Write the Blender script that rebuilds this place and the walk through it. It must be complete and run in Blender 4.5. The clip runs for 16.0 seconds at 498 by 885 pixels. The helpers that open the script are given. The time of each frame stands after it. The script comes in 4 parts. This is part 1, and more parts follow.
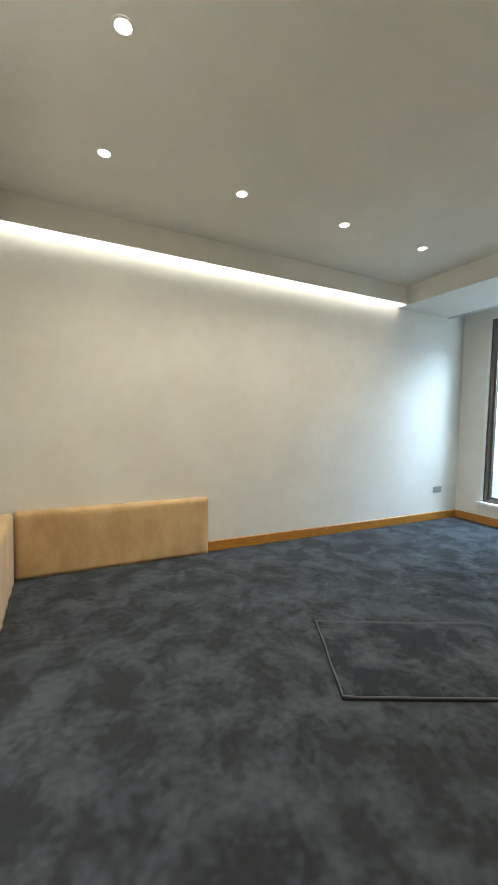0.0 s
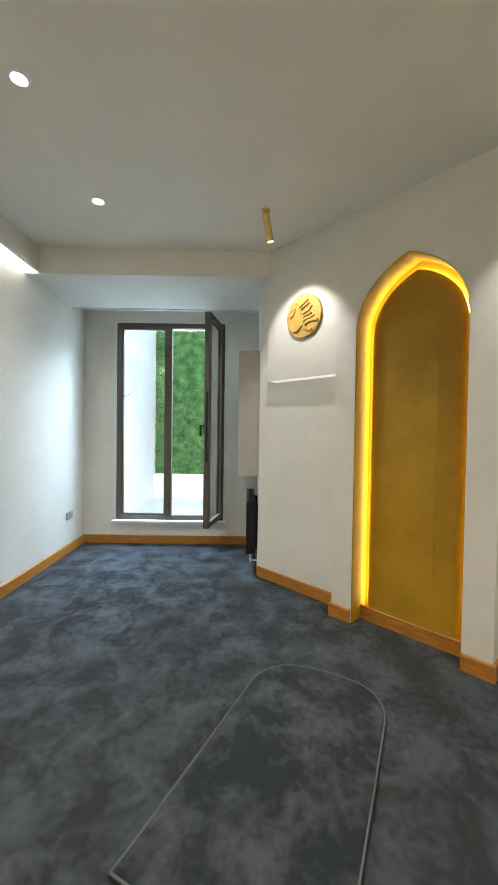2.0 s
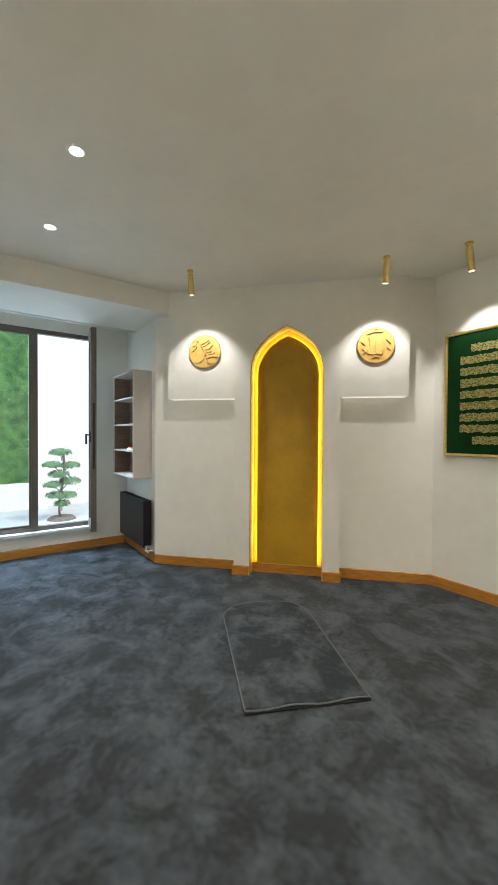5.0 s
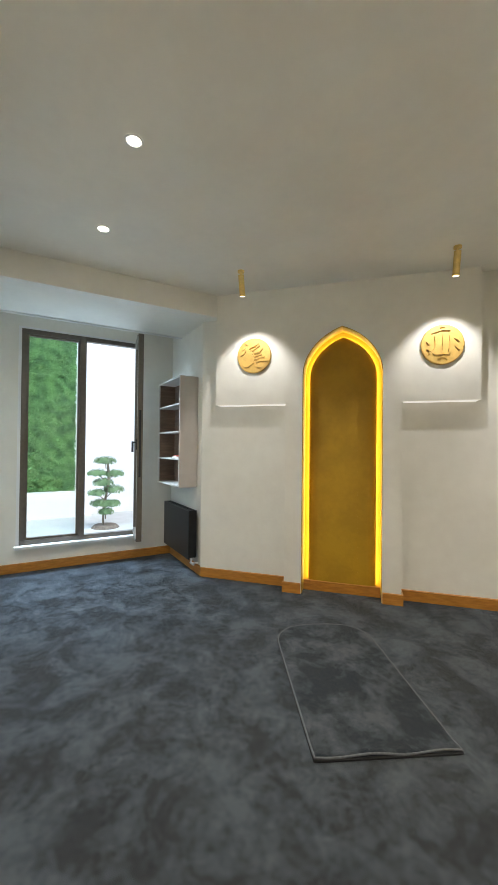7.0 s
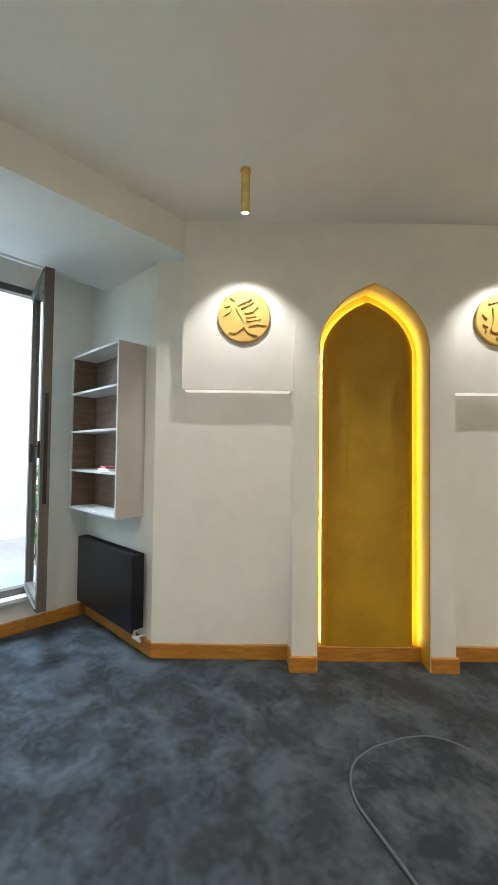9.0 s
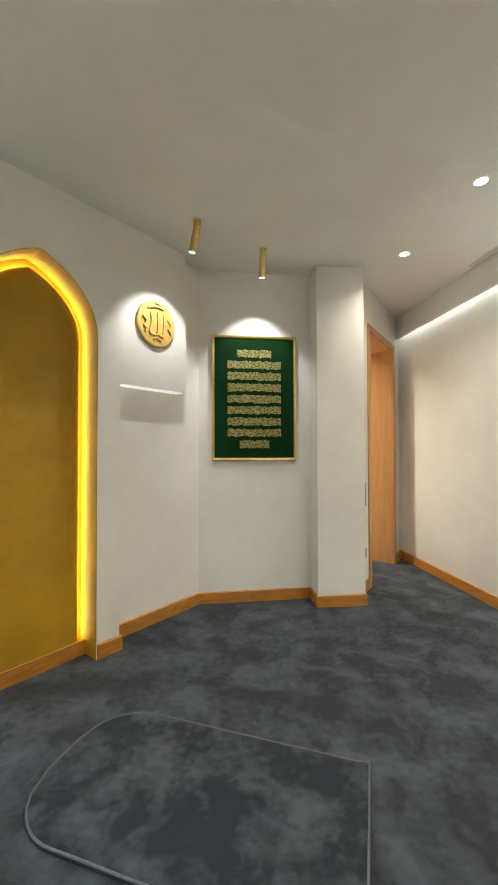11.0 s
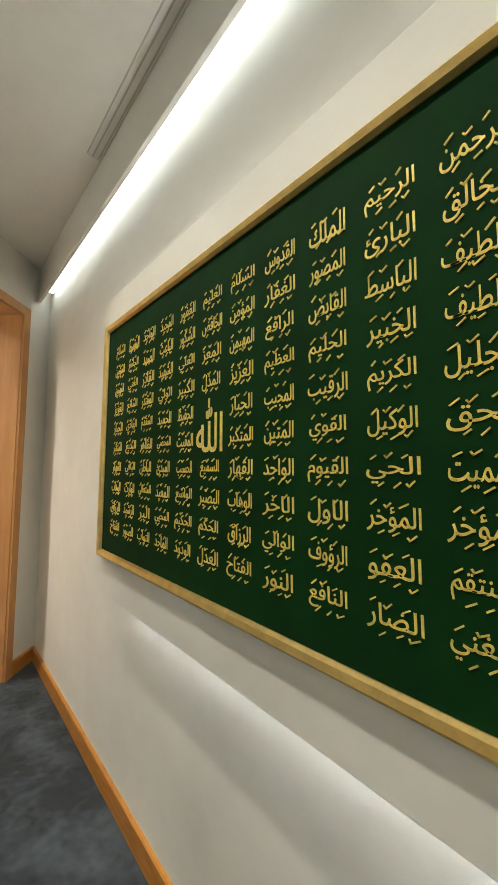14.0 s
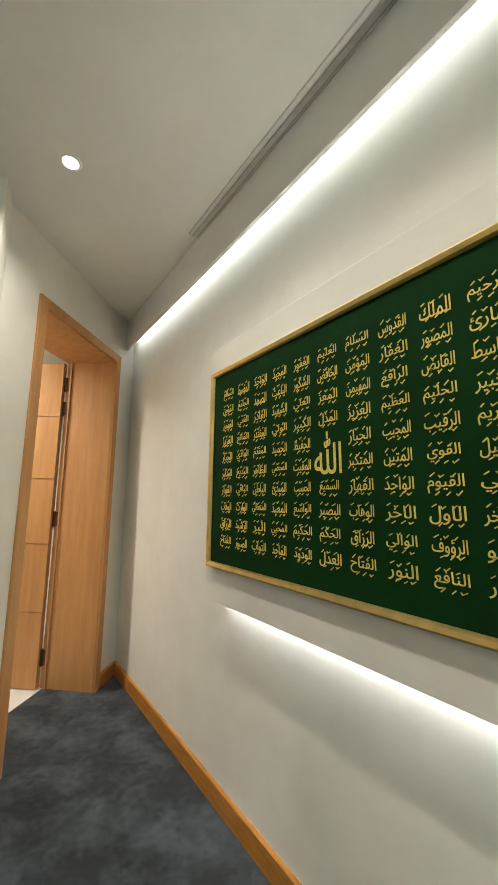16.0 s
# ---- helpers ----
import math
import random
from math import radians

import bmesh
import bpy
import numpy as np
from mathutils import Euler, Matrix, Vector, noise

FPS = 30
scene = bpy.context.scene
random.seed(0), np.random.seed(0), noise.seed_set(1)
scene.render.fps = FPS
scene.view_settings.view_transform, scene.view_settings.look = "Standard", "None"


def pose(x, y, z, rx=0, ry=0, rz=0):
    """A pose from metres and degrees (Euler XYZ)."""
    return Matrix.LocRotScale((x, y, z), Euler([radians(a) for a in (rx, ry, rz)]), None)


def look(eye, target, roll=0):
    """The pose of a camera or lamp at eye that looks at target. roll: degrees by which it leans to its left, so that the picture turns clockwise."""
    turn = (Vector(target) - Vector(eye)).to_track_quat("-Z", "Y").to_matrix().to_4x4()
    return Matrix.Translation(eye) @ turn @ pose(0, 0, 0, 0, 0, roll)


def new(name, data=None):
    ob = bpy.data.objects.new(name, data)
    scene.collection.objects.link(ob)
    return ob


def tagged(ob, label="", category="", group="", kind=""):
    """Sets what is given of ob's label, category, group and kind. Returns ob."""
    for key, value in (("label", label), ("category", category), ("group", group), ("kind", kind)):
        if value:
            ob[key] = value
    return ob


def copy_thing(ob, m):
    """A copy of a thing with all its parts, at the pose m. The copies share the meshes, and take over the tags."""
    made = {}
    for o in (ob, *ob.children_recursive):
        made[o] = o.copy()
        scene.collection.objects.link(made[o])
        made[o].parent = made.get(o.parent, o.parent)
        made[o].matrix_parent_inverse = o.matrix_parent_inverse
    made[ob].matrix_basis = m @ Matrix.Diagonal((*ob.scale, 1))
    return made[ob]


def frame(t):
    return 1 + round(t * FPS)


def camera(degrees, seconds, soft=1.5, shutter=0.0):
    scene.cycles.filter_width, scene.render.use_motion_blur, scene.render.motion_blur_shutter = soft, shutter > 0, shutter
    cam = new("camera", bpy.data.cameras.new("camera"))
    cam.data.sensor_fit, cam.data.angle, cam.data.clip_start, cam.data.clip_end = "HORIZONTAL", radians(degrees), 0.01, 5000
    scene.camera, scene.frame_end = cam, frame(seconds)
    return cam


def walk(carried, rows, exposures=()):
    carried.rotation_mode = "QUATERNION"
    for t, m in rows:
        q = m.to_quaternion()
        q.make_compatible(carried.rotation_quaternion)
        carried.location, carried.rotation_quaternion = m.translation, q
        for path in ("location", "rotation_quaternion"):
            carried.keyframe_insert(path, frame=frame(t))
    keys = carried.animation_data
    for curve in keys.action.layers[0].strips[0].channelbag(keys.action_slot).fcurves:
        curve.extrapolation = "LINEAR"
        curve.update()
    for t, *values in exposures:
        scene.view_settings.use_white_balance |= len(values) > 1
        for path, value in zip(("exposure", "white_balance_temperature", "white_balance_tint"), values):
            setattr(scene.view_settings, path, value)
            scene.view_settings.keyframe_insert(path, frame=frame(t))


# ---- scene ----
cam = camera(65.7, 16.0)
PATH = [
    (0, (0.152, -0.001, 1.329), (1.034, 1.79, 1.209), 1.1),
    (0.5, (0.279, 0.408, 1.337), (1.708, 1.804, 1.227), 1.1),
    (1, (0.39, 0.791, 1.367), (2.161, 1.717, 1.277), 1.1),
    (1.5, (0.444, 1.177, 1.361), (2.401, 1.588, 1.304), 1.1),
    (2, (0.506, 1.599, 1.363), (2.505, 1.588, 1.317), 0.8),
    (2.5, (0.505, 2.065, 1.388), (2.463, 1.659, 1.341), 0.7),
    (3, (0.483, 2.423, 1.408), (2.369, 1.76, 1.364), 0.6),
    (3.5, (0.365, 2.731, 1.42), (2.186, 1.906, 1.383), 0.4),
    (4, (0.193, 3.024, 1.448), (1.917, 2.01, 1.414), 0.3),
    (4.5, (0.071, 3.115, 1.461), (1.732, 2.003, 1.415), 0.3),
    (4.7, (0.042, 3.118, 1.453), (1.677, 1.966, 1.415), 0.3),
    (6.8, (0.196, 3.128, 1.399), (1.878, 2.046, 1.426), 0.7),
    (7, (0.303, 3.129, 1.403), (2.036, 2.13, 1.425), 0.6),
    (7.5, (0.633, 3.101, 1.368), (2.433, 2.229, 1.401), 0.7),
    (8, (0.953, 3.051, 1.384), (2.729, 2.132, 1.404), 0.6),
    (8.2, (1.164, 3.016, 1.397), (2.886, 1.999, 1.42), 0.6),
    (10.3, (2.309, 2.988, 1.411), (2.633, 1.015, 1.446), 0.2),
    (10.5, (2.285, 3.011, 1.409), (2.394, 1.014, 1.435), 0.1),
    (11, (2.09, 2.965, 1.359), (1.819, 0.984, 1.398), -0.1),
    (11.5, (1.735, 2.797, 1.339), (1.112, 0.896, 1.378), -0.0),
    (12, (1.408, 2.545, 1.384), (0.462, 0.784, 1.409), -0.0),
    (12.5, (0.997, 2.315, 1.39), (-0.232, 0.737, 1.425), 0.4),
    (13, (0.651, 2.075, 1.399), (-0.631, 0.541, 1.458), 0.5),
    (13.5, (0.4, 1.881, 1.427), (-0.88, 0.346, 1.521), 0.6),
    (14, (0.218, 1.764, 1.452), (-1.051, 0.224, 1.595), 0.7),
    (14.5, (0.151, 1.732, 1.453), (-1.11, 0.2, 1.706), 0.8),
    (15, (0.224, 1.801, 1.437), (-1.045, 0.285, 1.738), 0.9),
    (15.5, (0.41, 1.857, 1.414), (-0.885, 0.364, 1.726), 0.8),
    (16, (0.577, 1.817, 1.405), (-0.539, 0.186, 1.71), 0.8),
]
walk(cam, [(t, look(eye, target, roll)) for t, eye, target, roll in PATH],
     [(0, 1.5, 6650, 10), (2, 1.53, 6850, 12), (8, 1.55, 6800, 12), (11, 1.62, 6650, 11), (12, 1.46, 6600, 10), (13, 1.29, 6550, 10), (14.5, 1.42, 6500, 8), (16, 1.32, 6550, 8)])


# ---- light ----
world = bpy.data.worlds.new("sky")
scene.world = world
world.use_nodes = True
_wn = world.node_tree.nodes
_sky = _wn.new("ShaderNodeTexSky")
_sky.sky_type = 'NISHITA'
_sky.sun_disc = False
_sky.sun_elevation = radians(55)
_sky.sun_rotation = radians(228)
world.node_tree.links.new(_sky.outputs[0], _wn["Background"].inputs[0])
_wn["Background"].inputs[1].default_value = 0.11

sun = new("sun", bpy.data.lights.new("sun", "SUN"))
sun.data.energy, sun.data.angle, sun.data.color = 0.8, radians(2), (1.0, 0.97, 0.92)
sun.matrix_world = look((0, 0, 10), (0.42, 0.38, 10 - 0.82))

# area lamp added outside the window head, out of view, standing in for the sky
sky_fill = new("sky_fill_lamp", bpy.data.lights.new("sky_fill_lamp", "AREA"))
sky_fill.data.shape, sky_fill.data.size, sky_fill.data.size_y = 'RECTANGLE', 1.25, 0.65
sky_fill.data.energy, sky_fill.data.color = 135.0, (0.53, 0.75, 1.0)
sky_fill.matrix_world = look((5.92, 2.53, 3.22), (4.2, 2.75, 0.9))

LED = 4.6          # cove strips
LED_NICHE = 6.5    # arch strip
DOWN = 16.0          # downlight lamps, watts
SPOT = 11.0         # spotlights, watts


# ---- materials ----
def material(name, color, rough=0.6, metal=0.0, grain=0.0, scale=20.0, color2=None, bump=0.0, bscale=200.0, stretch=(1, 1, 1), detail=4.0, sheen=0.0, ramp=(0.35, 0.65), spec=0.5, distort=0.0, fine=0.5):
    m = bpy.data.materials.new(name)
    m.use_nodes = True
    nt = m.node_tree
    b = nt.nodes["Principled BSDF"]
    b.inputs["Roughness"].default_value = rough
    b.inputs["Metallic"].default_value = metal
    b.inputs["Specular IOR Level"].default_value = spec
    if sheen:
        b.inputs["Sheen Weight"].default_value = sheen
        b.inputs["Sheen Roughness"].default_value = 0.5
    tc = nt.nodes.new("ShaderNodeTexCoord")
    mp = nt.nodes.new("ShaderNodeMapping")
    mp.inputs["Scale"].default_value = stretch
    nt.links.new(tc.outputs["Object"], mp.inputs["Vector"])
    c2 = color2 or tuple(v * (1 - grain) for v in color)
    n1 = nt.nodes.new("ShaderNodeTexNoise")
    n1.inputs["Scale"].default_value, n1.inputs["Detail"].default_value = scale, detail
    n1.inputs["Distortion"].default_value = distort
    n1.inputs["Roughness"].default_value = fine
    n2 = nt.nodes.new("ShaderNodeTexNoise")
    n2.inputs["Scale"].default_value, n2.inputs["Detail"].default_value = scale * 6.3, 3.0
    for n in (n1, n2):
        nt.links.new(mp.outputs[0], n.inputs["Vector"])
    mix = nt.nodes.new("ShaderNodeMath")
    mix.operation = 'MULTIPLY_ADD'
    nt.links.new(n2.outputs[0], mix.inputs[0])
    mix.inputs[1].default_value = 0.35
    sub = nt.nodes.new("ShaderNodeMath")
    sub.operation = 'SUBTRACT'
    nt.links.new(n1.outputs[0], sub.inputs[0])
    sub.inputs[1].default_value = 0.175
    nt.links.new(sub.outputs[0], mix.inputs[2])
    cr = nt.nodes.new("ShaderNodeValToRGB")
    cr.color_ramp.elements[0].position, cr.color_ramp.elements[1].position = ramp
    cr.color_ramp.elements[0].color, cr.color_ramp.elements[1].color = (*c2, 1), (*color, 1)
    nt.links.new(mix.outputs[0], cr.inputs[0])
    nt.links.new(cr.outputs[0], b.inputs["Base Color"])
    if bump:
        n3 = nt.nodes.new("ShaderNodeTexNoise")
        n3.inputs["Scale"].default_value, n3.inputs["Detail"].default_value = bscale, 5.0
        nt.links.new(mp.outputs[0], n3.inputs["Vector"])
        bp = nt.nodes.new("ShaderNodeBump")
        bp.inputs["Strength"].default_value, bp.inputs["Distance"].default_value = bump, 0.01
        nt.links.new(n3.outputs[0], bp.inputs["Height"])
        nt.links.new(bp.outputs[0], b.inputs["Normal"])
    return m


def glowing(name, color, strength):
    m = bpy.data.materials.new(name)
    m.use_nodes = True
    b = m.node_tree.nodes["Principled BSDF"]
    b.inputs["Base Color"].default_value = (0.8, 0.8, 0.8, 1)
    b.inputs["Emission Color"].default_value = (*color, 1)
    b.inputs["Emission Strength"].default_value = strength
    return m


PLASTER = material("plaster", (0.78, 0.76, 0.685), 0.55, 0, color2=(0.72, 0.695, 0.62), scale=1.6, bump=0.08, bscale=30)
PAINT = material("ceiling_paint", (0.81, 0.80, 0.74), 0.7, 0, grain=0.05, scale=2.5, bump=0.04, bscale=120)
WHITE = material("white_paint", (0.8, 0.8, 0.79), 0.4, 0, grain=0.05, scale=6, bump=0.03, bscale=90)
OUT_WHITE = material("render_coat", (0.8, 0.81, 0.81), 0.8, 0, grain=0.07, scale=3, bump=0.2, bscale=60)
CARPET = material("carpet_pile", (0.064, 0.084, 0.100), 0.95, 0, color2=(0.0085, 0.0135, 0.0185), scale=4.0, distort=0.45, bump=0.9, bscale=420, detail=9, fine=0.60, sheen=0.15, ramp=(0.41, 0.645), spec=0.1)
MAT_PILE = material("mat_pile", (0.082, 0.094, 0.104), 0.95, 0, color2=(0.019, 0.026, 0.032), scale=4.2, fine=0.6, distort=0.35, bump=0.7, bscale=420, detail=5, sheen=0.08, ramp=(0.42, 0.66), spec=0.1)
PIPING = material("mat_binding", (0.13, 0.14, 0.15), 0.8, 0, grain=0.3, scale=60)
PIPING_DARK = material("mat_backing", (0.012, 0.012, 0.013), 0.8, 0, grain=0.3, scale=60)
OAK = material("oak_board", (0.50, 0.215, 0.034), 0.42, 0, color2=(0.37, 0.15, 0.022), scale=9, stretch=(1, 1, 6), bump=0.06, bscale=60)
OAK_DOOR = material("oak_veneer", (0.56, 0.29, 0.105), 0.38, 0, color2=(0.47, 0.23, 0.08), scale=5, stretch=(4, 4, 0.35), bump=0.04, bscale=60)
FABRIC = material("beige_suede", (0.64, 0.44, 0.21), 0.9, 0, color2=(0.53, 0.34, 0.15), scale=5, stretch=(1, 1, 0.5), bump=0.25, bscale=300, sheen=0.3)
OCHRE = material("ochre_plaster", (0.46, 0.262, 0.009), 0.6, 0, color2=(0.39, 0.216, 0.006), scale=4, bump=0.12, bscale=40)
GOLD = material("brushed_gold", (0.80, 0.59, 0.22), 0.38, 1.0, grain=0.15, scale=30, bump=0.03, bscale=150)
GILT = material("gilt_plaster", (0.70, 0.44, 0.11), 0.55, 0.15, grain=0.15, scale=20, bump=0.06, bscale=120)
LETTER = material("gold_thread", (0.95, 0.74, 0.17), 0.40, 0.25, grain=0.25, scale=80, bump=0.1, bscale=400)
VELVET = material("green_velvet", (0.0030, 0.034, 0.0062), 0.75, 0, color2=(0.0022, 0.025, 0.0045), scale=6, bump=0.1, bscale=600, spec=0.1)
VERSE = material("gold_script_band", (0.36, 0.29, 0.085), 0.5, 0.3, color2=(0.055, 0.10, 0.03), scale=60, detail=5, ramp=(0.40, 0.56), stretch=(1, 1, 1.3), bump=0.3, bscale=130)
BRONZE = material("bronze_aluminium", (0.15, 0.128, 0.105), 0.42, 0.35, grain=0.15, scale=40)
BLACK = material("black_enamel", (0.007, 0.007, 0.008), 0.33, 0, grain=0.2, scale=30)
LAMINATE = material("grey_laminate", (0.50, 0.46, 0.42), 0.5, 0, grain=0.05, scale=8)
WALNUT = material("walnut_laminate", (0.20, 0.125, 0.08), 0.5, 0, color2=(0.13, 0.08, 0.05), scale=7, stretch=(1, 1, 7))
GREY_PLASTIC = material("grey_plastic", (0.33, 0.32, 0.30), 0.4, 0.2, grain=0.05, scale=30)
STEEL = material("dark_steel", (0.10, 0.06, 0.035), 0.4, 0.8, grain=0.15, scale=40)
# greyer than the grille: the shade inside its openings, put into the colour
SLOT_SHADE = material("slot_shade", (0.52, 0.51, 0.475), 0.6, 0, grain=0.1, scale=20)
GRILLE = material("grille_paint", (0.74, 0.725, 0.69), 0.5, 0, grain=0.05, scale=20)
TILE = material("pale_tile", (0.72, 0.71, 0.69), 0.2, 0, grain=0.06, scale=3)
PAVING = material("pale_paving", (0.46, 0.48, 0.47), 0.55, 0, grain=0.12, scale=4, bump=0.1, bscale=60)
LEAF = material("hedge_leaf", (0.16, 0.35, 0.10), 0.5, 0, color2=(0.05, 0.17, 0.045), scale=5)
LEAF2 = material("tree_leaf", (0.17, 0.28, 0.12), 0.55, 0, color2=(0.08, 0.16, 0.06), scale=14)
BARK = material("bark", (0.28, 0.22, 0.16), 0.9, 0, grain=0.4, scale=20, bump=0.4, bscale=60)
SOIL = material("soil", (0.16, 0.13, 0.10), 0.95, 0, grain=0.4, scale=20, bump=0.5, bscale=60)
PAPER_RED = material("red_paper", (0.5, 0.09, 0.08), 0.6, 0, grain=0.1, scale=30)
PAPER = material("white_paper", (0.75, 0.72, 0.68), 0.6, 0, grain=0.08, scale=30)
LED_COOL = glowing("led_strip", (0.93, 0.97, 1.0), LED)
LED_SOFT = glowing("led_strip_soft", (1.0, 0.97, 0.92), LED * 0.045)
LED_EDGE = glowing("led_strip_edge", (0.96, 0.98, 1.0), LED * 2.9)
LED_WEST = glowing("led_strip_west", (0.90, 0.96, 1.0), LED * 0.30)
LED_GOLD = glowing("led_strip_warm", (1.0, 0.98, 0.50), LED_NICHE)
LENS = glowing("lamp_lens", (1.0, 0.95, 0.82), 4.0)

GLASS = bpy.data.materials.new("clear_glass")
GLASS.use_nodes = True
_g = GLASS.node_tree.nodes["Principled BSDF"]
_g.inputs["Transmission Weight"].default_value = 1.0
_g.inputs["Roughness"].default_value = 0.0
_g.inputs["IOR"].default_value = 1.45
_g.inputs["Base Color"].default_value = (0.88, 0.95, 0.93, 1)


# ---- mesh helpers ----
def from_bm(name, bm, mat, parent=None, smooth=False):
    me = bpy.data.meshes.new(name)
    bmesh.ops.recalc_face_normals(bm, faces=bm.faces)
    bm.to_mesh(me)
    bm.free()
    if smooth:
        for p in me.polygons:
            p.use_smooth = True
    for m in (mat if isinstance(mat, (list, tuple)) else [mat]):
        me.materials.append(m)
    ob = new(name, me)
    if parent:
        ob.parent = parent
    return ob


def add_box(bm, x0, x1, y0, y1, z0, z1, m=None, bevel=0.0):
    r = bmesh.ops.create_cube(bm, size=1)
    vs = r["verts"]
    for v in vs:
        v.co = Vector(((x0 + x1) / 2 + v.co.x * (x1 - x0), (y0 + y1) / 2 + v.co.y * (y1 - y0), (z0 + z1) / 2 + v.co.z * (z1 - z0)))
        if m is not None:
            v.co = m @ v.co
    if bevel:
        es = list({e for v in vs for e in v.link_edges})
        bmesh.ops.bevel(bm, geom=es, offset=bevel, segments=2, affect='EDGES', profile=0.6)


def box(name, x0, x1, y0, y1, z0, z1, mat, parent=None, m=None, bevel=0.0):
    bm = bmesh.new()
    add_box(bm, x0, x1, y0, y1, z0, z1, m, bevel)
    return from_bm(name, bm, mat, parent)


def boxes(name, items, mat, parent=None, m=None, bevel=0.0):
    bm = bmesh.new()
    for it in items:
        add_box(bm, *it, m, bevel)
    return from_bm(name, bm, mat, parent)


def add_prism(bm, pts, a, b, fn):
    """A closed outline of 2D points, swept from a to b along the third axis; fn places a point."""
    n = len(pts)
    lo = [bm.verts.new(fn(p[0], p[1], a)) for p in pts]
    hi = [bm.verts.new(fn(p[0], p[1], b)) for p in pts]
    bm.faces.new(lo)
    bm.faces.new(hi)
    for i in range(n):
        bm.faces.new((lo[i], lo[(i + 1) % n], hi[(i + 1) % n], hi[i]))


def prism(name, pts, a, b, mat, fn=lambda x, y, z: Vector((x, y, z)), parent=None, bevel=0.0):
    bm = bmesh.new()
    add_prism(bm, pts, a, b, fn)
    if bevel:
        bmesh.ops.bevel(bm, geom=list(bm.edges), offset=bevel, segments=2, affect='EDGES')
    return from_bm(name, bm, mat, parent)


def tube(name, pts, radius, mat, parent=None, closed=False, res=3):
    cu = bpy.data.curves.new(name, 'CURVE')
    cu.dimensions, cu.bevel_depth, cu.bevel_resolution = '3D', radius, res
    sp = cu.splines.new('POLY')
    sp.points.add(len(pts) - 1)
    for p, q in zip(sp.points, pts):
        p.co = (*q, 1)
    sp.use_cyclic_u = closed
    tmp = bpy.data.objects.new(name, cu)
    me = bpy.data.meshes.new_from_object(tmp)
    bpy.data.objects.remove(tmp)
    me.name = name
    me.materials.clear()
    me.materials.append(mat)
    for p in me.polygons:
        p.use_smooth = True
    ob = new(name, me)
    if parent:
        ob.parent = parent
    return ob


def cyl(bm, r, z0, z1, m, seg=24, r2=None):
    bmesh.ops.create_cone(bm, cap_ends=True, segments=seg, radius1=r, radius2=r if r2 is None else r2, depth=z1 - z0,
                          matrix=m @ Matrix.Translation((0, 0, (z0 + z1) / 2)))


def empty(name, x, y, z):
    ob = new(name)
    ob.location = (x, y, z)
    bpy.context.view_layer.update()
    return ob


def under(parent, *parts):
    """Parts already in world places become children of an Empty that is only moved."""
    for p in parts:
        p.parent = parent
        p.matrix_parent_inverse = Matrix.Translation(parent.location).inverted()


def structure(ob, label, category):
    return tagged(ob, label, category, kind="structure")


# ---- plan ----
CEIL = 2.98
WX, WX2, JOG = -0.468, -0.28, 1.95      # west wall, its northern part, and where it steps
NY = 3.585                             # north wall
EX = 5.225                             # window wall
NOOK = 1.47                            # wall with the radiator
SY = -0.50                             # wall with the small picture
BASE = 0.10                            # skirting height

D = Vector((-0.7288, -0.6848, 0)).normalized()
N = Vector((D.y, -D.x, 0))
O = D * -2.582 + N * -1.63


def mih(u, z, w):
    return O + D * u + N * w + Vector((0, 0, z))


DR = Vector((-0.285, -1.425, 0))
DE = Vector((0.670, 0.742, 0)).normalized()
DF = Vector((DE.y, -DE.x, 0))


def dor(u, z, w):
    return DR + DE * u + DF * w + Vector((0, 0, z))


structure(box("floor", -0.8, 5.5, -2.1, 3.8, -0.15, 0.0, CARPET), "dark blue-grey cut pile carpet with brushed patches", "carpet")
structure(box("ceiling", -0.8, 5.6, -3.6, 3.8, CEIL, CEIL + 0.12, PAINT), "smooth off-white painted plasterboard ceiling", "ceiling")
structure(box("wall_north", -0.8, 5.6, NY, NY + 0.2, 0, CEIL, PLASTER), "off-white polished plaster wall", "wall")
structure(boxes("wall_west", [(WX - 0.25, WX, -2.3, JOG, 0, CEIL), (WX - 0.25, WX2, JOG, NY, 0, CEIL)], PLASTER), "off-white polished plaster wall with a step", "wall")

WY0, WY1, WZ0, WZ1 = 1.88, 3.19, 0.29, 2.688
structure(boxes("wall_east", [(EX, EX + 0.2, WY1, NY, 0, CEIL), (EX, EX + 0.2, 1.0, WY0, 0, CEIL), (EX, EX + 0.2, WY0, WY1, 0, WZ0), (EX, EX + 0.2, WY0, WY1, WZ1, CEIL)], PLASTER),
          "off-white plaster wall round a tall window", "wall")
PE = mih(-1.48, 0, -0.15)
structure(prism("wall_nook", [(PE.x - 0.004, NOOK), (EX, NOOK), (EX, NOOK - 0.15), (PE.x + 0.12, NOOK - 0.15)], 0, CEIL, PLASTER), "short plaster wall beside the window", "wall")
structure(box("wall_south", 1.02, 2.5, SY - 0.2, SY, 0, CEIL, PLASTER), "off-white plaster wall behind a small picture", "wall")
structure(prism("pier", [(1.045, -0.285), (0.622, -0.262), (0.592, -0.455), (0.72, -0.70), (1.02, -0.70), (1.02, SY), (1.045, SY)], 0, CEIL, PLASTER), "projecting off-white plaster pier", "pier")

# door wall, running aslant, with its opening
DU0, DU1, DH = 0.06, 0.977, 2.56
bm = bmesh.new()
for u0, u1, z0, z1 in ((-0.5, DU0, 0, CEIL), (DU1, 1.31, 0, CEIL), (DU0, DU1, DH, CEIL)):
    add_prism(bm, [(u0, z0), (u1, z0), (u1, z1), (u0, z1)], 0.0, 0.40, dor)
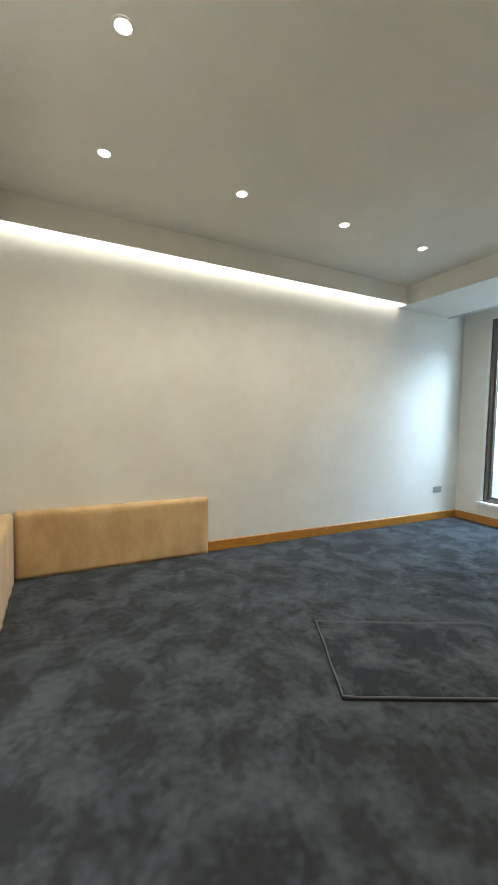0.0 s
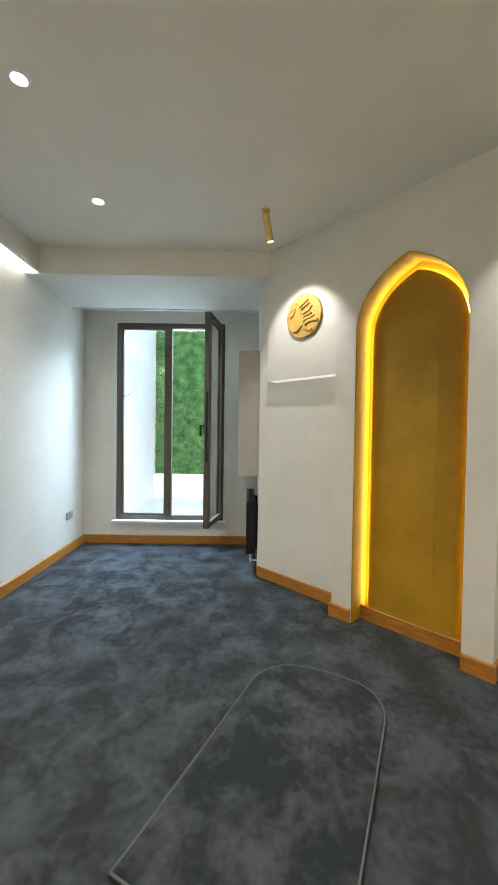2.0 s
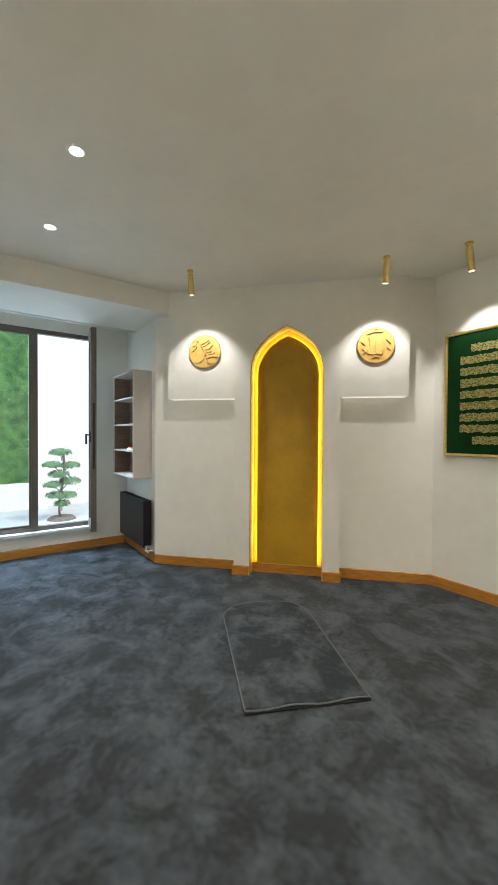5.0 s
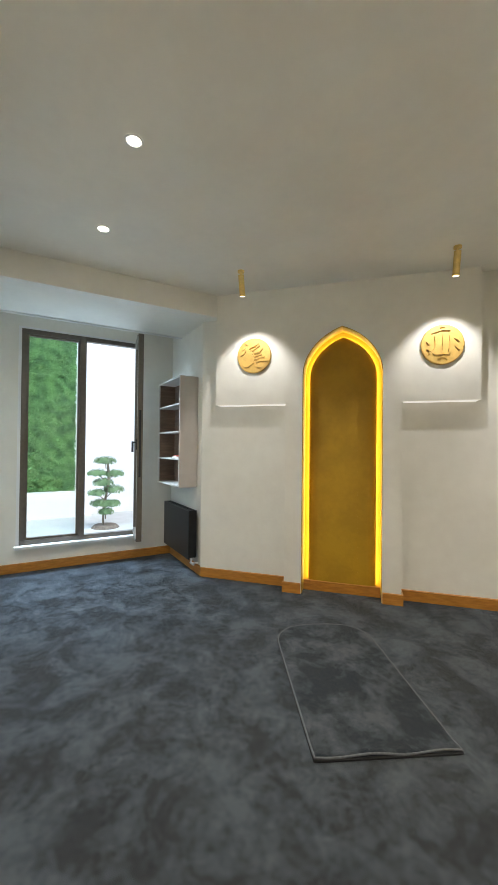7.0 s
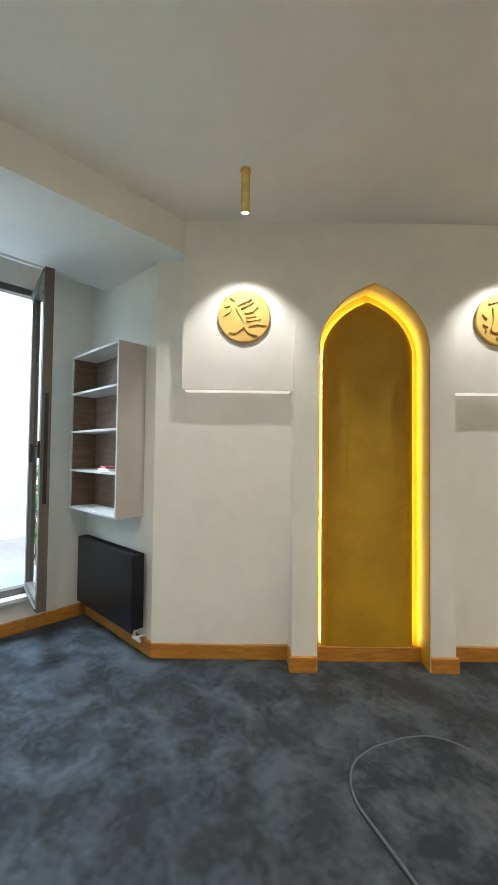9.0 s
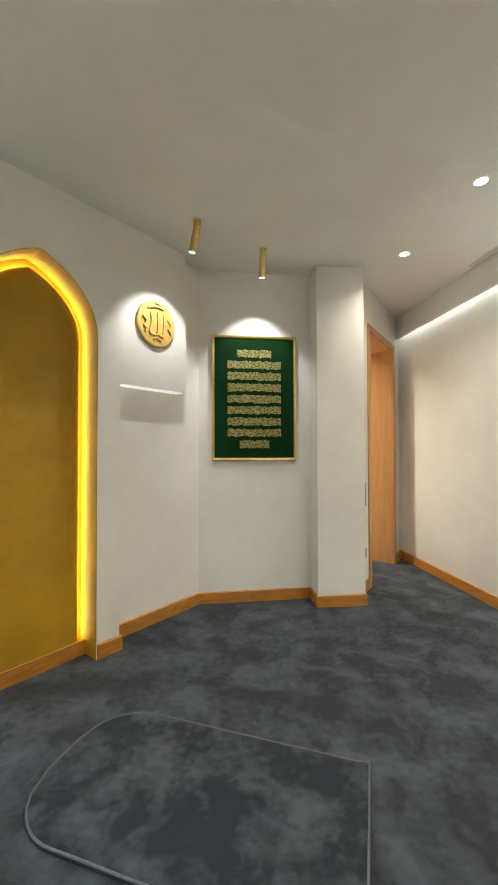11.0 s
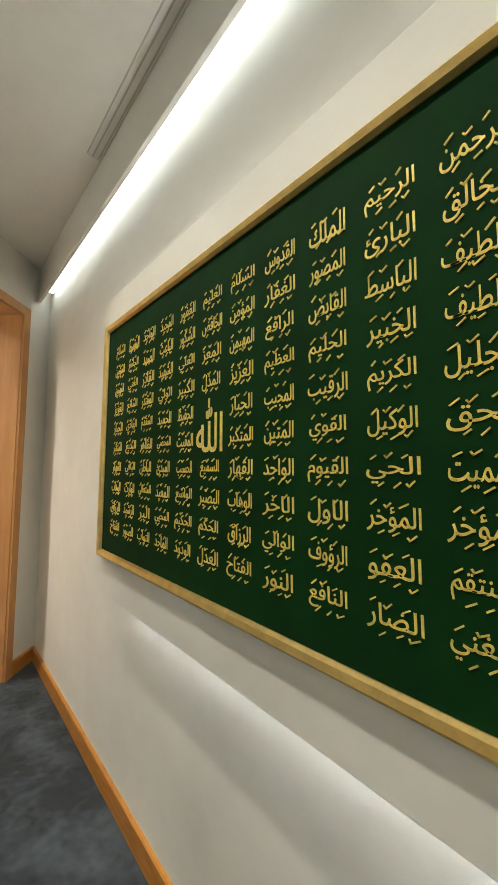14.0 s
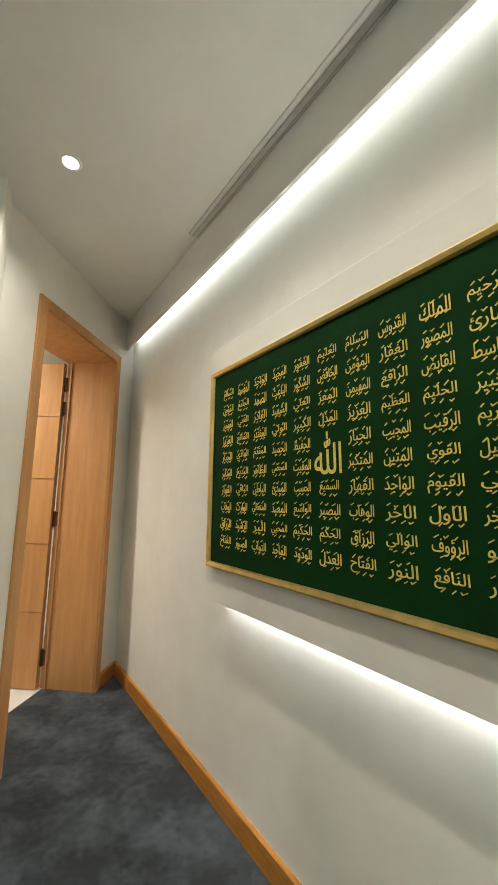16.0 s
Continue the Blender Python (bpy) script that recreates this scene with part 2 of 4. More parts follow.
structure(from_bm("wall_door", bm, PLASTER), "off-white plaster wall set aslant round a door", "wall")

# beam and lowered soffit before the window
structure(box("beam", 3.96, 4.88, 1.32, NY, 2.752, CEIL, PAINT), "lowered painted soffit before the window", "beam")
structure(box("trim", 4.88, 4.905, NOOK, NY, 2.735, 2.82, WHITE, bevel=0.004), "thin white edge bead of the curtain recess", "trim")

# coves: hanging boards with strips of light behind
structure(boxes("cove_north", [(-0.235, 3.96, 3.458, 3.478, 2.770, CEIL)], PAINT), "painted cove board along the ceiling", "cove")
structure(boxes("cove_west", [(-0.375, -0.355, -1.50, 1.76, 2.72, CEIL), (-0.375, -0.235, 1.76, 1.78, 2.72, CEIL), (-0.255, -0.235, 1.78, 3.478, 2.745, CEIL)], PAINT), "painted cove board along the ceiling", "cove")
structure(box("cove_light", -0.24, 3.95, 3.525, 3.575, 2.86, 2.865, LED_COOL), "cool white light strip hidden in the cove", "light strip")
structure(boxes("cove_light", [(-0.455, -0.39, -1.50, 1.94, 2.82, 2.825), (-0.278, -0.26, 1.96, 3.50, 2.86, 2.865)], LED_WEST), "cool white light strip hidden in the cove", "light strip")

# ---- arch wall ----
HALF, SUR, SPRING, APEX = 0.368, 0.533, 2.10, 2.55
NB = -0.200                  # back of the niche
UP, LOW = -0.045, -0.15      # faces of the upper panels and of the wall below them


def arch(half, spring, apex, n=14):
    """The right half of a pointed arch from its springing to the apex: (u, z)."""
    rise = apex - spring
    pts = []
    for i in range(n + 1):
        a = i / n
        ang = a * math.radians(66)
        k = 1 - math.cos(math.radians(66))
        pts.append((half * (1 - (1 - math.cos(ang)) / k), spring + rise * math.sin(ang) / math.sin(math.radians(66))))
    return pts


def arch_outline(half, spring, apex, z0):
    r = arch(half, spring, apex)
    return [(half, z0)] + r + [(-u, z) for u, z in reversed(r[:-1])] + [(-half, z0)]


def arch_wall():
    ul, ur = -1.48, 1.60
    bm = bmesh.new()
    inner = arch_outline(HALF, SPRING, APEX, 0)
    # upper wall with the top of the arch cut out
    pl, pr, LEDGE = -1.28, 1.17, 1.832
    top = [(pl, LEDGE), (pl, CEIL), (pr, CEIL), (pr, LEDGE), (HALF, LEDGE)] + [p for p in inner if p[1] > 1.9] + [(-HALF, LEDGE)]
    add_prism(bm, top, -0.152, UP, mih)
    whole = [(ul, 0), (ul, CEIL), (ur, CEIL), (ur, 0)] + inner
    add_prism(bm, whole, -0.42, LOW, mih)
    w = structure(from_bm("wall_arch", bm, PLASTER), "off-white plaster wall with an arched niche and two lit grooves", "wall")
    # raised surround
    out = arch_outline(SUR, SPRING + 0.04, APEX + 0.20, 0)
    outline = out + inner[::-1]
    bm = bmesh.new()
    add_prism(bm, outline, -0.151, 0.0, mih)
    sh = [e for e in bm.edges if len(e.link_faces) == 2 and e.calc_face_angle(0) > 1.2]
    bmesh.ops.bevel(bm, geom=sh, offset=0.006, segments=2, affect='EDGES')
    structure(from_bm("arch_surround", bm, PLASTER), "raised off-white plaster surround of a pointed arch", "arch")
    # niche: reveal and back in one skin
    bm = bmesh.new()
    rings = [arch_outline(HALF - o, SPRING, APEX - o * 1.3, 0) for o in (-0.012, 0.004, 0.003, -0.012)]
    rows = [[bm.verts.new(mih(u, z, w)) for u, z in r] for r, w in zip(rings, (-0.004, -0.004, NB, NB - 0.02))]
    for r, q in zip(rows, rows[1:]):
        for i in range(len(r) - 1):
            bm.faces.new((r[i], r[i + 1], q[i + 1], q[i]))
    bm.faces.new(rows[2])
    bm.faces.new(rows[3])
    structure(from_bm("niche", bm, OCHRE), "ochre yellow plastered pointed niche lit along its edge", "niche")
    # back panel with broadly rounded edges, standing clear of the reveal
    bm = bmesh.new()
    rings = [(0.052, -0.166), (0.050, -0.160), (0.053, -0.153), (0.063, -0.145), (0.080, -0.137), (0.105, -0.132), (0.135, -0.130)]
    rows = [[bm.verts.new(mih(u, z, w)) for u, z in arch_outline(HALF - o, SPRING - o * 0.3, APEX - o * 1.35, 0.001)] for o, w in rings]
    for r, q in zip(rows, rows[1:]):
        for i in range(len(r) - 1):
            bm.faces.new((r[i], r[i + 1], q[i + 1], q[i]))
    bm.faces.new(rows[0])
    bm.faces.new(rows[-1])
    add_prism(bm, arch_outline(0.15, 1.78, 2.16, BASE), -0.132, -0.127, mih)
    structure(from_bm("niche_panel", bm, OCHRE), "ochre plaster back panel with a faint smaller arch", "panel")
    # the strip behind the panel's edge
    bm = bmesh.new()
    p, q = [[bm.verts.new(mih(u, z, w)) for u, z in arch_outline(HALF - 0.0535, SPRING - 0.016, APEX - 0.0725, BASE)] for w in (-0.168, -0.194)]
    for i in range(len(p) - 1):
        bm.faces.new((p[i], p[i + 1], q[i + 1], q[i]))
    structure(from_bm("niche_light", bm, LED_GOLD), "warm yellow light strip behind the niche panel", "light strip")
    # strips under the upper panels
    bm = bmesh.new()
    for u0, u1 in ((-1.26, -0.55), (0.55, 1.15)):
        add_prism(bm, [(u0, 1.824), (u1, 1.824), (u1, 1.829), (u0, 1.829)], -0.140, -0.060, mih)
    structure(from_bm("groove_light", bm, LED_SOFT), "soft white light strip under the upper wall panel", "light strip")


arch_wall()


# ---- skirting ----
def skirting(points, name="baseboard"):
    """Oak boards along a line of plan points, room on the left-hand side of the way."""
    bm = bmesh.new()
    T = 0.016
    P = [Vector((x, y, 0)) for x, y in points]
    rows = []
    for i, p in enumerate(P):
        ns = []
        for a, b in ((i - 1, i), (i, i + 1)):
            if 0 <= a and b < len(P):
                d = (P[b] - P[a]).normalized()
                ns.append(Vector((-d.y, d.x, 0)))
        n = sum(ns, Vector((0, 0, 0)))
        n = n / max(0.25, n.length_squared) * len(ns) if len(ns) > 1 else ns[0]
        n = n if len(ns) == 1 else n
        rows.append([bm.verts.new(p + n * o + Vector((0, 0, z))) for o, z in ((0, 0.001), (T, 0.001), (T, BASE - 0.006), (T - 0.006, BASE), (0, BASE))])
    for r, s in zip(rows, rows[1:]):
        for k in range(5):
            bm.faces.new((r[k], r[(k + 1) % 5], s[(k + 1) % 5], s[k]))
    bm.faces.new(rows[0])
    bm.faces.new(rows[-1])
    return structure(from_bm(name, bm, OAK), "orange-brown oak skirting board", "skirting")


def xy(v):
    return (v.x, v.y)


_k = (SY - mih(0, 0, -0.15).y) / D.y
CORN = mih(_k, 0, -0.15).x
skirting([(1.45, NY), (EX, NY)][::-1])
skirting([(EX, NOOK), (EX, NY)])
skirting([xy(mih(-0.54, 0, -0.15)), (PE.x, NOOK), (EX - 0.02, NOOK)])
skirting([xy(mih(-0.372, 0, 0)), xy(mih(-0.533, 0, 0)), xy(mih(-0.533, 0, -0.132))])
skirting([xy(mih(0.533, 0, -0.132)), xy(mih(0.533, 0, 0)), xy(mih(0.372, 0, 0))])
skirting([xy(mih(0.36, 0, -0.14)), xy(mih(-0.36, 0, -0.14))])
skirting([(0.592, -0.445), (0.622, -0.262), (1.045, -0.285), (1.045, SY), (CORN, SY), xy(mih(0.54, 0, -0.15))])
skirting([xy(dor(1.037, 0, 0)), xy(dor(1.30, 0, 0))])
skirting([(WX2, 2.35), (WX2, JOG), (WX, JOG), (WX, -1.61)])
skirting([xy(dor(-0.25, 0, 0)), xy(dor(0.0, 0, 0))])

# ---- lit wall panel behind the large picture ----
structure(box("wall_panel", WX, -0.336, 0.135, JOG - 0.002, 0.96, 2.165, PLASTER, bevel=0.002), "flat off-white wall panel with light behind its edges", "panel")
structure(boxes("panel_light", [(WX + 0.004, WX + 0.03, 0.17, JOG - 0.02, 0.952, 0.957), (WX + 0.004, WX + 0.012, 0.17, JOG - 0.02, 2.167, 2.170)], LED_EDGE), "soft white light strip along a wall panel", "light strip")


# ---- lamps on the ceiling ----
def downlight(x, y):
    bm = bmesh.new()
    ring = [(0.034, -0.001), (0.038, -0.004), (0.046, -0.004), (0.049, 0.0)]
    prev = None
    for r, z in ring:
        cur = [bm.verts.new((r * math.cos(a * math.tau / 28), r * math.sin(a * math.tau / 28), z)) for a in range(28)]
        if prev:
            for i in range(28):
                bm.faces.new((prev[i], prev[(i + 1) % 28], cur[(i + 1) % 28], cur[i]))
        prev = cur
    trim = from_bm("downlight_trim", bm, WHITE, smooth=True)
    bm = bmesh.new()
    bmesh.ops.create_circle(bm, cap_ends=True, segments=28, radius=0.036, matrix=Matrix.Translation((0, 0, -0.002)))
    lens = from_bm("lens", bm, LENS)
    e = empty("downlight", 0, 0, 0)
    trim.name = "rim"
    under(e, trim, lens)
    tagged(e, "small round white recessed downlight, lit", "downlight", "ceiling downlights")
    e.location = (x, y, CEIL - 0.001)
    return e


def lamp(name, energy, angle, blend, eye, target, color, radius):
    l = new(name, bpy.data.lights.new(name, "SPOT"))
    l.data.energy, l.data.spot_size, l.data.spot_blend, l.data.color, l.data.shadow_soft_size = energy, radians(angle), blend, color, radius
    l.matrix_world = look(eye, target)
    return l


first = downlight(0.42, 2.68)
PLACES = [(0.42, 2.68), (1.371, 2.672), (2.323, 2.670), (3.26, 2.668), (0.41, 1.805), (0.388, 0.879), (0.383, 0.009)]
for p in PLACES[1:]:
    copy_thing(first, pose(*p, CEIL - 0.001))
for p in PLACES:
    lamp("downlight_lamp", DOWN, 142, 1.0, (*p, CEIL - 0.02), (*p, 0), (1.0, 0.94, 0.84), 0.03)


def spotlight(x, y, aim):
    """A gilt tube that hangs from a round base and leans to what it lights."""
    top = Vector((x, y, CEIL - 0.035))
    d = (Vector(aim) - top).normalized()
    d = (d + Vector((0, 0, -0.5))).normalized()
    turn = d.to_track_quat('Z', 'Y').to_matrix().to_4x4()
    bm = bmesh.new()
    cyl(bm, 0.030, CEIL - 0.016, CEIL, Matrix.Translation((x, y, 0)))
    base = from_bm("base", bm, GOLD, smooth=False)
    bm = bmesh.new()
    cyl(bm, 0.007, CEIL - 0.05, CEIL - 0.014, Matrix.Translation((x, y, 0)), 12)
    stem = from_bm("stem", bm, GOLD)
    bm = bmesh.new()
    m = Matrix.Translation(top) @ turn
    cyl(bm, 0.026, 0.0, 0.18, m, 28)
    cyl(bm, 0.0275, 0.165, 0.182, m, 28)
    body = from_bm("tube", bm, GOLD)
    bm = bmesh.new()
    bmesh.ops.create_circle(bm, cap_ends=True, segments=20, radius=0.02, matrix=m @ Matrix.Translation((0, 0, 0.1835)))
    lens = from_bm("lens", bm, LENS)
    e = empty("spotlight", x, y, CEIL)
    under(e, base, stem, body, lens)
    tagged(e, "slim gilt tube spotlight hanging from the ceiling", "spotlight", "gilt ceiling spotlights")
    tip = top + d * 0.20
    lamp("spotlight_lamp", SPOT, 82, 0.6, tip, aim, (0.95, 0.97, 1.0), 0.018)


spotlight(3.33, 1.485, mih(-0.865, 1.92, UP))
spotlight(2.085, 0.245, mih(0.865, 1.92, UP))
spotlight(1.558, -0.075, (1.56, SY, 1.95))


# ---- Arabic lettering ----
FORMS = {}
for ch, code, joins in (("ا", 0xFE8D, 0), ("ب", 0xFE8F, 1), ("ت", 0xFE95, 1), ("ث", 0xFE99, 1), ("ج", 0xFE9D, 1), ("ح", 0xFEA1, 1), ("خ", 0xFEA5, 1),
                        ("د", 0xFEA9, 0), ("ذ", 0xFEAB, 0), ("ر", 0xFEAD, 0), ("ز", 0xFEAF, 0), ("س", 0xFEB1, 1), ("ش", 0xFEB5, 1), ("ص", 0xFEB9, 1),
                        ("ض", 0xFEBD, 1), ("ط", 0xFEC1, 1), ("ظ", 0xFEC5, 1), ("ع", 0xFEC9, 1), ("غ", 0xFECD, 1), ("ف", 0xFED1, 1), ("ق", 0xFED5, 1),
                        ("ك", 0xFED9, 1), ("ل", 0xFEDD, 1), ("م", 0xFEE1, 1), ("ن", 0xFEE5, 1), ("ه", 0xFEE9, 1), ("و", 0xFEED, 0), ("ي", 0xFEF1, 1),
                        ("ؤ", 0xFE85, 0), ("ئ", 0xFE89, 1)):
    FORMS[ch] = (code, joins)


def shaped(word):
    """The word's letters in their joined forms, in drawing order."""
    out = []
    for i, ch in enumerate(word):
        code, joins = FORMS[ch]
        before = i > 0 and FORMS[word[i - 1]][1]
        after = joins and i + 1 < len(word)
        k = (3 if after else 1) if before else (2 if after else 0)
        out.append(chr(code + k))
    return "".join(reversed(out))


def text_mesh(name, body, width, height, depth, mat):
    cu = bpy.data.curves.new(name, 'FONT')
    cu.body, cu.resolution_u, cu.extrude, cu.offset = body, 2, 0.02, 0.005
    tmp = bpy.data.objects.new(name, cu)
    scene.collection.objects.link(tmp)
    bpy.context.view_layer.update()
    me = bpy.data.meshes.new_from_object(tmp.evaluated_get(bpy.context.evaluated_depsgraph_get()))
    bpy.data.objects.remove(tmp)
    xs, ys = [v.co.x for v in me.vertices], [v.co.y for v in me.vertices]
    cx, cy, sx, sy = (max(xs) + min(xs)) / 2, (max(ys) + min(ys)) / 2, max(xs) - min(xs), max(ys) - min(ys)
    for v in me.vertices:
        v.co = Vector(((v.co.x - cx) * width / sx, (v.co.y - cy) * height / sy, v.co.z / 0.04 * depth))
    me.name = name
    me.materials.clear()
    me.materials.append(mat)
    return me


NAMES = ("الرحمن الرحيم الملك القدوس السلام المؤمن المهيمن العزيز الجبار المتكبر الخالق البارئ المصور الغفار القهار الوهاب الرزاق الفتاح العليم القابض "
         "الباسط الخافض الرافع المعز المذل السميع البصير الحكم العدل اللطيف الخبير الحليم العظيم الغفور الشكور العلي الكبير الحفيظ المقيت الحسيب "
         "الجليل الكريم الرقيب المجيب الواسع الحكيم الودود المجيد الباعث الشهيد الحق الوكيل القوي المتين الولي الحميد المحصي المبدئ المعيد المحيي "
         "المميت الحي القيوم الواجد الماجد الواحد الصمد القادر المقتدر المقدم المؤخر الاول الاخر الظاهر الباطن الوالي المتعالي البر التواب المنتقم "
         "العفو الرؤوف المقسط الجامع الغني المغني المانع الضار النافع النور الهادي البديع الباقي الوارث الرشيد الصبور").split()


READ = {10: "الرحمن الخالق اللطيف اللطيف الجليل الحق المميت المؤخر المنتقم المغني".split(),
        9: "الرحيم البارئ الباسط الخبير الكريم الوكيل الحي المؤخر العفو الضار".split(),
        8: "الملك المصور القابض الحليم الرقيب القوي القيوم الاول الرؤوف النافع".split(),
        7: "القدوس الغفار الرافع العظيم المجيب المتين الواجد الاخر الوالي النور".split()}


def add_marks(me, w, h, depth, rnd):
    """Slanting vowel strokes and hooks over and under a word, as in pen script."""
    bm = bmesh.new()
    bm.from_mesh(me)
    for k in range(6):
        up = k % 2 == 0
        x = (-0.36 + 0.145 * k + rnd.uniform(-0.03, 0.03)) * w
        y = (rnd.uniform(0.36, 0.52) if up else -rnd.uniform(0.40, 0.50)) * h
        a = rnd.uniform(0.45, 0.8)
        c, l = Vector((math.cos(a), math.sin(a), 0)), w * rnd.uniform(0.06, 0.095)
        m = Matrix.Translation((x, y, 0)) @ c.to_track_quat('X', 'Z').to_matrix().to_4x4()
        add_box(bm, -l, l, -0.0012, 0.0012, 0, depth, m)
        if k in (2, 5):
            add_box(bm, -l, -l + 0.0024, -0.0012, 0.006, 0, depth, m)
    bm.to_mesh(me)
    bm.free()


def frame_bars(name, w, h, bar, depth, mat, fn):
    """A mitred picture frame in a plane: fn(u, v, w)."""
    bm = bmesh.new()
    prof = [(0, 0), (0, depth), (bar * 0.25, depth + 0.004), (bar * 0.8, depth), (bar, depth * 0.6), (bar, 0)]
    rings = []
    for o, d in prof:
        rings.append([bm.verts.new(fn(s * (w / 2 - o), t * (h / 2 - o), d)) for s, t in ((-1, -1), (1, -1), (1, 1), (-1, 1))])
    for r, s in zip(rings, rings[1:]):
        for i in range(4):
            bm.faces.new((r[i], r[(i + 1) % 4], s[(i + 1) % 4], s[i]))
    return from_bm(name, bm, mat)


def big_picture():
    y0, y1, z0, z1, x = 0.178, 1.766, 1.112, 2.030, -0.335
    cy, cz, w, h = (y0 + y1) / 2, (z0 + z1) / 2, y1 - y0, z1 - z0
    place = lambda u, v, d: Vector((x + d, cy + u, cz + v))
    e = empty("picture", x, cy, z0)
    fr = frame_bars("frame", w, h, 0.024, 0.024, GOLD, place)
    cloth = box("cloth", x, x + 0.012, y0 + 0.022, y1 - 0.022, z0 + 0.022, z1 - 0.022, VELVET)
    under(e, fr, cloth)
    face = Matrix(((0, 0, 1, x + 0.012), (1, 0, 0, 0), (0, 1, 0, 0), (0, 0, 0, 1)))
    rnd = random.Random(5)
    k = 0
    rest = [n for n in NAMES if n not in sum(READ.values(), [])]
    for col in range(10, -1, -1):
        for row in range(10):
            y, z = 0.952 + (col - 5) * 0.1245, 1.897 - row * 0.0738
            if col == 5 and row in (4, 5):
                continue
            if col in READ:
                name = READ[col][row]
            else:
                name = rest[k % len(rest)]
                k += 1
            wd = 0.086 * rnd.uniform(0.95, 1.06)
            me = text_mesh("lettering", shaped(name), wd, 0.043 * rnd.uniform(0.95, 1.05), 0.003, LETTER)
            add_marks(me, wd, 0.049, 0.0025, rnd)
            ob = new("lettering", me)
            ob.matrix_world = Matrix.Translation((0, y, z)) @ face
            under(e, ob)
    me = text_mesh("lettering", "\uFDF2", 0.118, 0.138, 0.004, LETTER)
    ob = new("lettering", me)
    ob.matrix_world = Matrix.Translation((0, 0.948, 1.565)) @ face
    under(e, ob)
    tagged(e, "large green velvet picture with gold Arabic names, gold frame", "picture")


big_picture()


def small_picture():
    x0, x1, z0, z1, y = 1.182, 1.953, 1.264, 2.394, SY + 0.004
    cx, cz, w, h = (x0 + x1) / 2, (z0 + z1) / 2, x1 - x0, z1 - z0
    place = lambda u, v, d: Vector((cx - u, y + d, cz + v))
    e = empty("picture", cx, y, z0)
    fr = frame_bars("frame", w, h, 0.026, 0.024, GOLD, place)
    cloth = box("cloth", x0 + 0.024, x1 - 0.024, y, y + 0.012, z0 + 0.024, z1 - 0.024, VELVET)
    under(e, fr, cloth)
    rnd = random.Random(9)
    for i in range(9):
        bw = {0: 0.31, 8: 0.27}.get(i, 0.49)
        bh, zc = 0.078, 2.232 - i * 0.1025
        n = 26
        pts = [(-bw / 2 + bw * j / n, bh / 2 * rnd.uniform(0.72, 1.05)) for j in range(n + 1)] + [(bw / 2 - bw * j / n, -bh / 2 * rnd.uniform(0.72, 1.05)) for j in range(n + 1)]
        bar = prism("script_line", pts, 0.012, 0.016, VERSE, lambda u, v, d, zc=zc: place(u, zc - cz + v, d))
        under(e, bar)
    tagged(e, "green picture with nine lines of gold script, slim frame", "picture")


small_picture()


def brush(bm, pts, width, z0, z1, m):
    """A raised pen stroke through a few points, thin at its ends."""
    P = [Vector((x, y, 0)) for x, y in pts]
    line = []
    for i in range(len(P) - 1):
        a, b, c, d = P[max(i - 1, 0)], P[i], P[i + 1], P[min(i + 2, len(P) - 1)]
        for k in range(6):
            t = k / 6
            line.append(0.5 * ((2 * b) + (c - a) * t + (2 * a - 5 * b + 4 * c - d) * t * t + (3 * b - a - 3 * c + d) * t ** 3))
    line.append(P[-1])
    rows = []
    n = len(line) - 1
    for i, p in enumerate(line):
        d = (line[min(i + 1, n)] - line[max(i - 1, 0)]).normalized()
        s = Vector((-d.y, d.x, 0)) * width * (0.25 + 0.75 * math.sin(math.pi * (0.12 + 0.80 * i / n)) ** 0.7) * 0.5
        rows.append([bm.verts.new(m @ (p + o + Vector((0, 0, z)))) for o, z in ((s, z0), (s * 0.85, z1), (-s * 0.85, z1), (-s, z0))])
    for r, q in zip(rows, rows[1:]):
        for k in range(4):
            bm.faces.new((r[k], r[(k + 1) % 4], q[(k + 1) % 4], q[k]))
    bm.faces.new(rows[0])
    bm.faces.new(rows[-1])


def medallion(u, z, strokes):
    m = Matrix(((D.x, 0, N.x, 0), (D.y, 0, N.y, 0), (0, 1, 0, 0), (0, 0, 0, 1)))
    p = mih(u, z, UP)
    m = Matrix.Translation(p) @ m
    e = empty("medallion", *p)
    bm = bmesh.new()
    rings = [(0.0, 0.024), (0.168, 0.024), (0.174, 0.021), (0.176, 0.015), (0.176, 0.0)]
    prev = None
    for r, d in rings[1:]:
        cur = [bm.verts.new(m @ Vector((r * math.cos(a * math.tau / 56), r * math.sin(a * math.tau / 56), d))) for a in range(56)]
        if prev:
            for i in range(56):
                bm.faces.new((prev[i], prev[(i + 1) % 56], cur[(i + 1) % 56], cur[i]))
        else:
            bm.faces.new(cur)
        prev = cur
    disc = from_bm("disc", bm, GILT)
    bm = bmesh.new()
    for width, pts in strokes:
        brush(bm, [(0.172 * x, 0.172 * y) for x, y in pts], width * 0.172, 0.020, 0.036, m)
    parts = [disc, from_bm("lettering", bm, GILT)]
    under(e, *parts)
    tagged(e, "round gilt plaster medallion with raised Arabic script", "medallion", "gilt wall medallions")


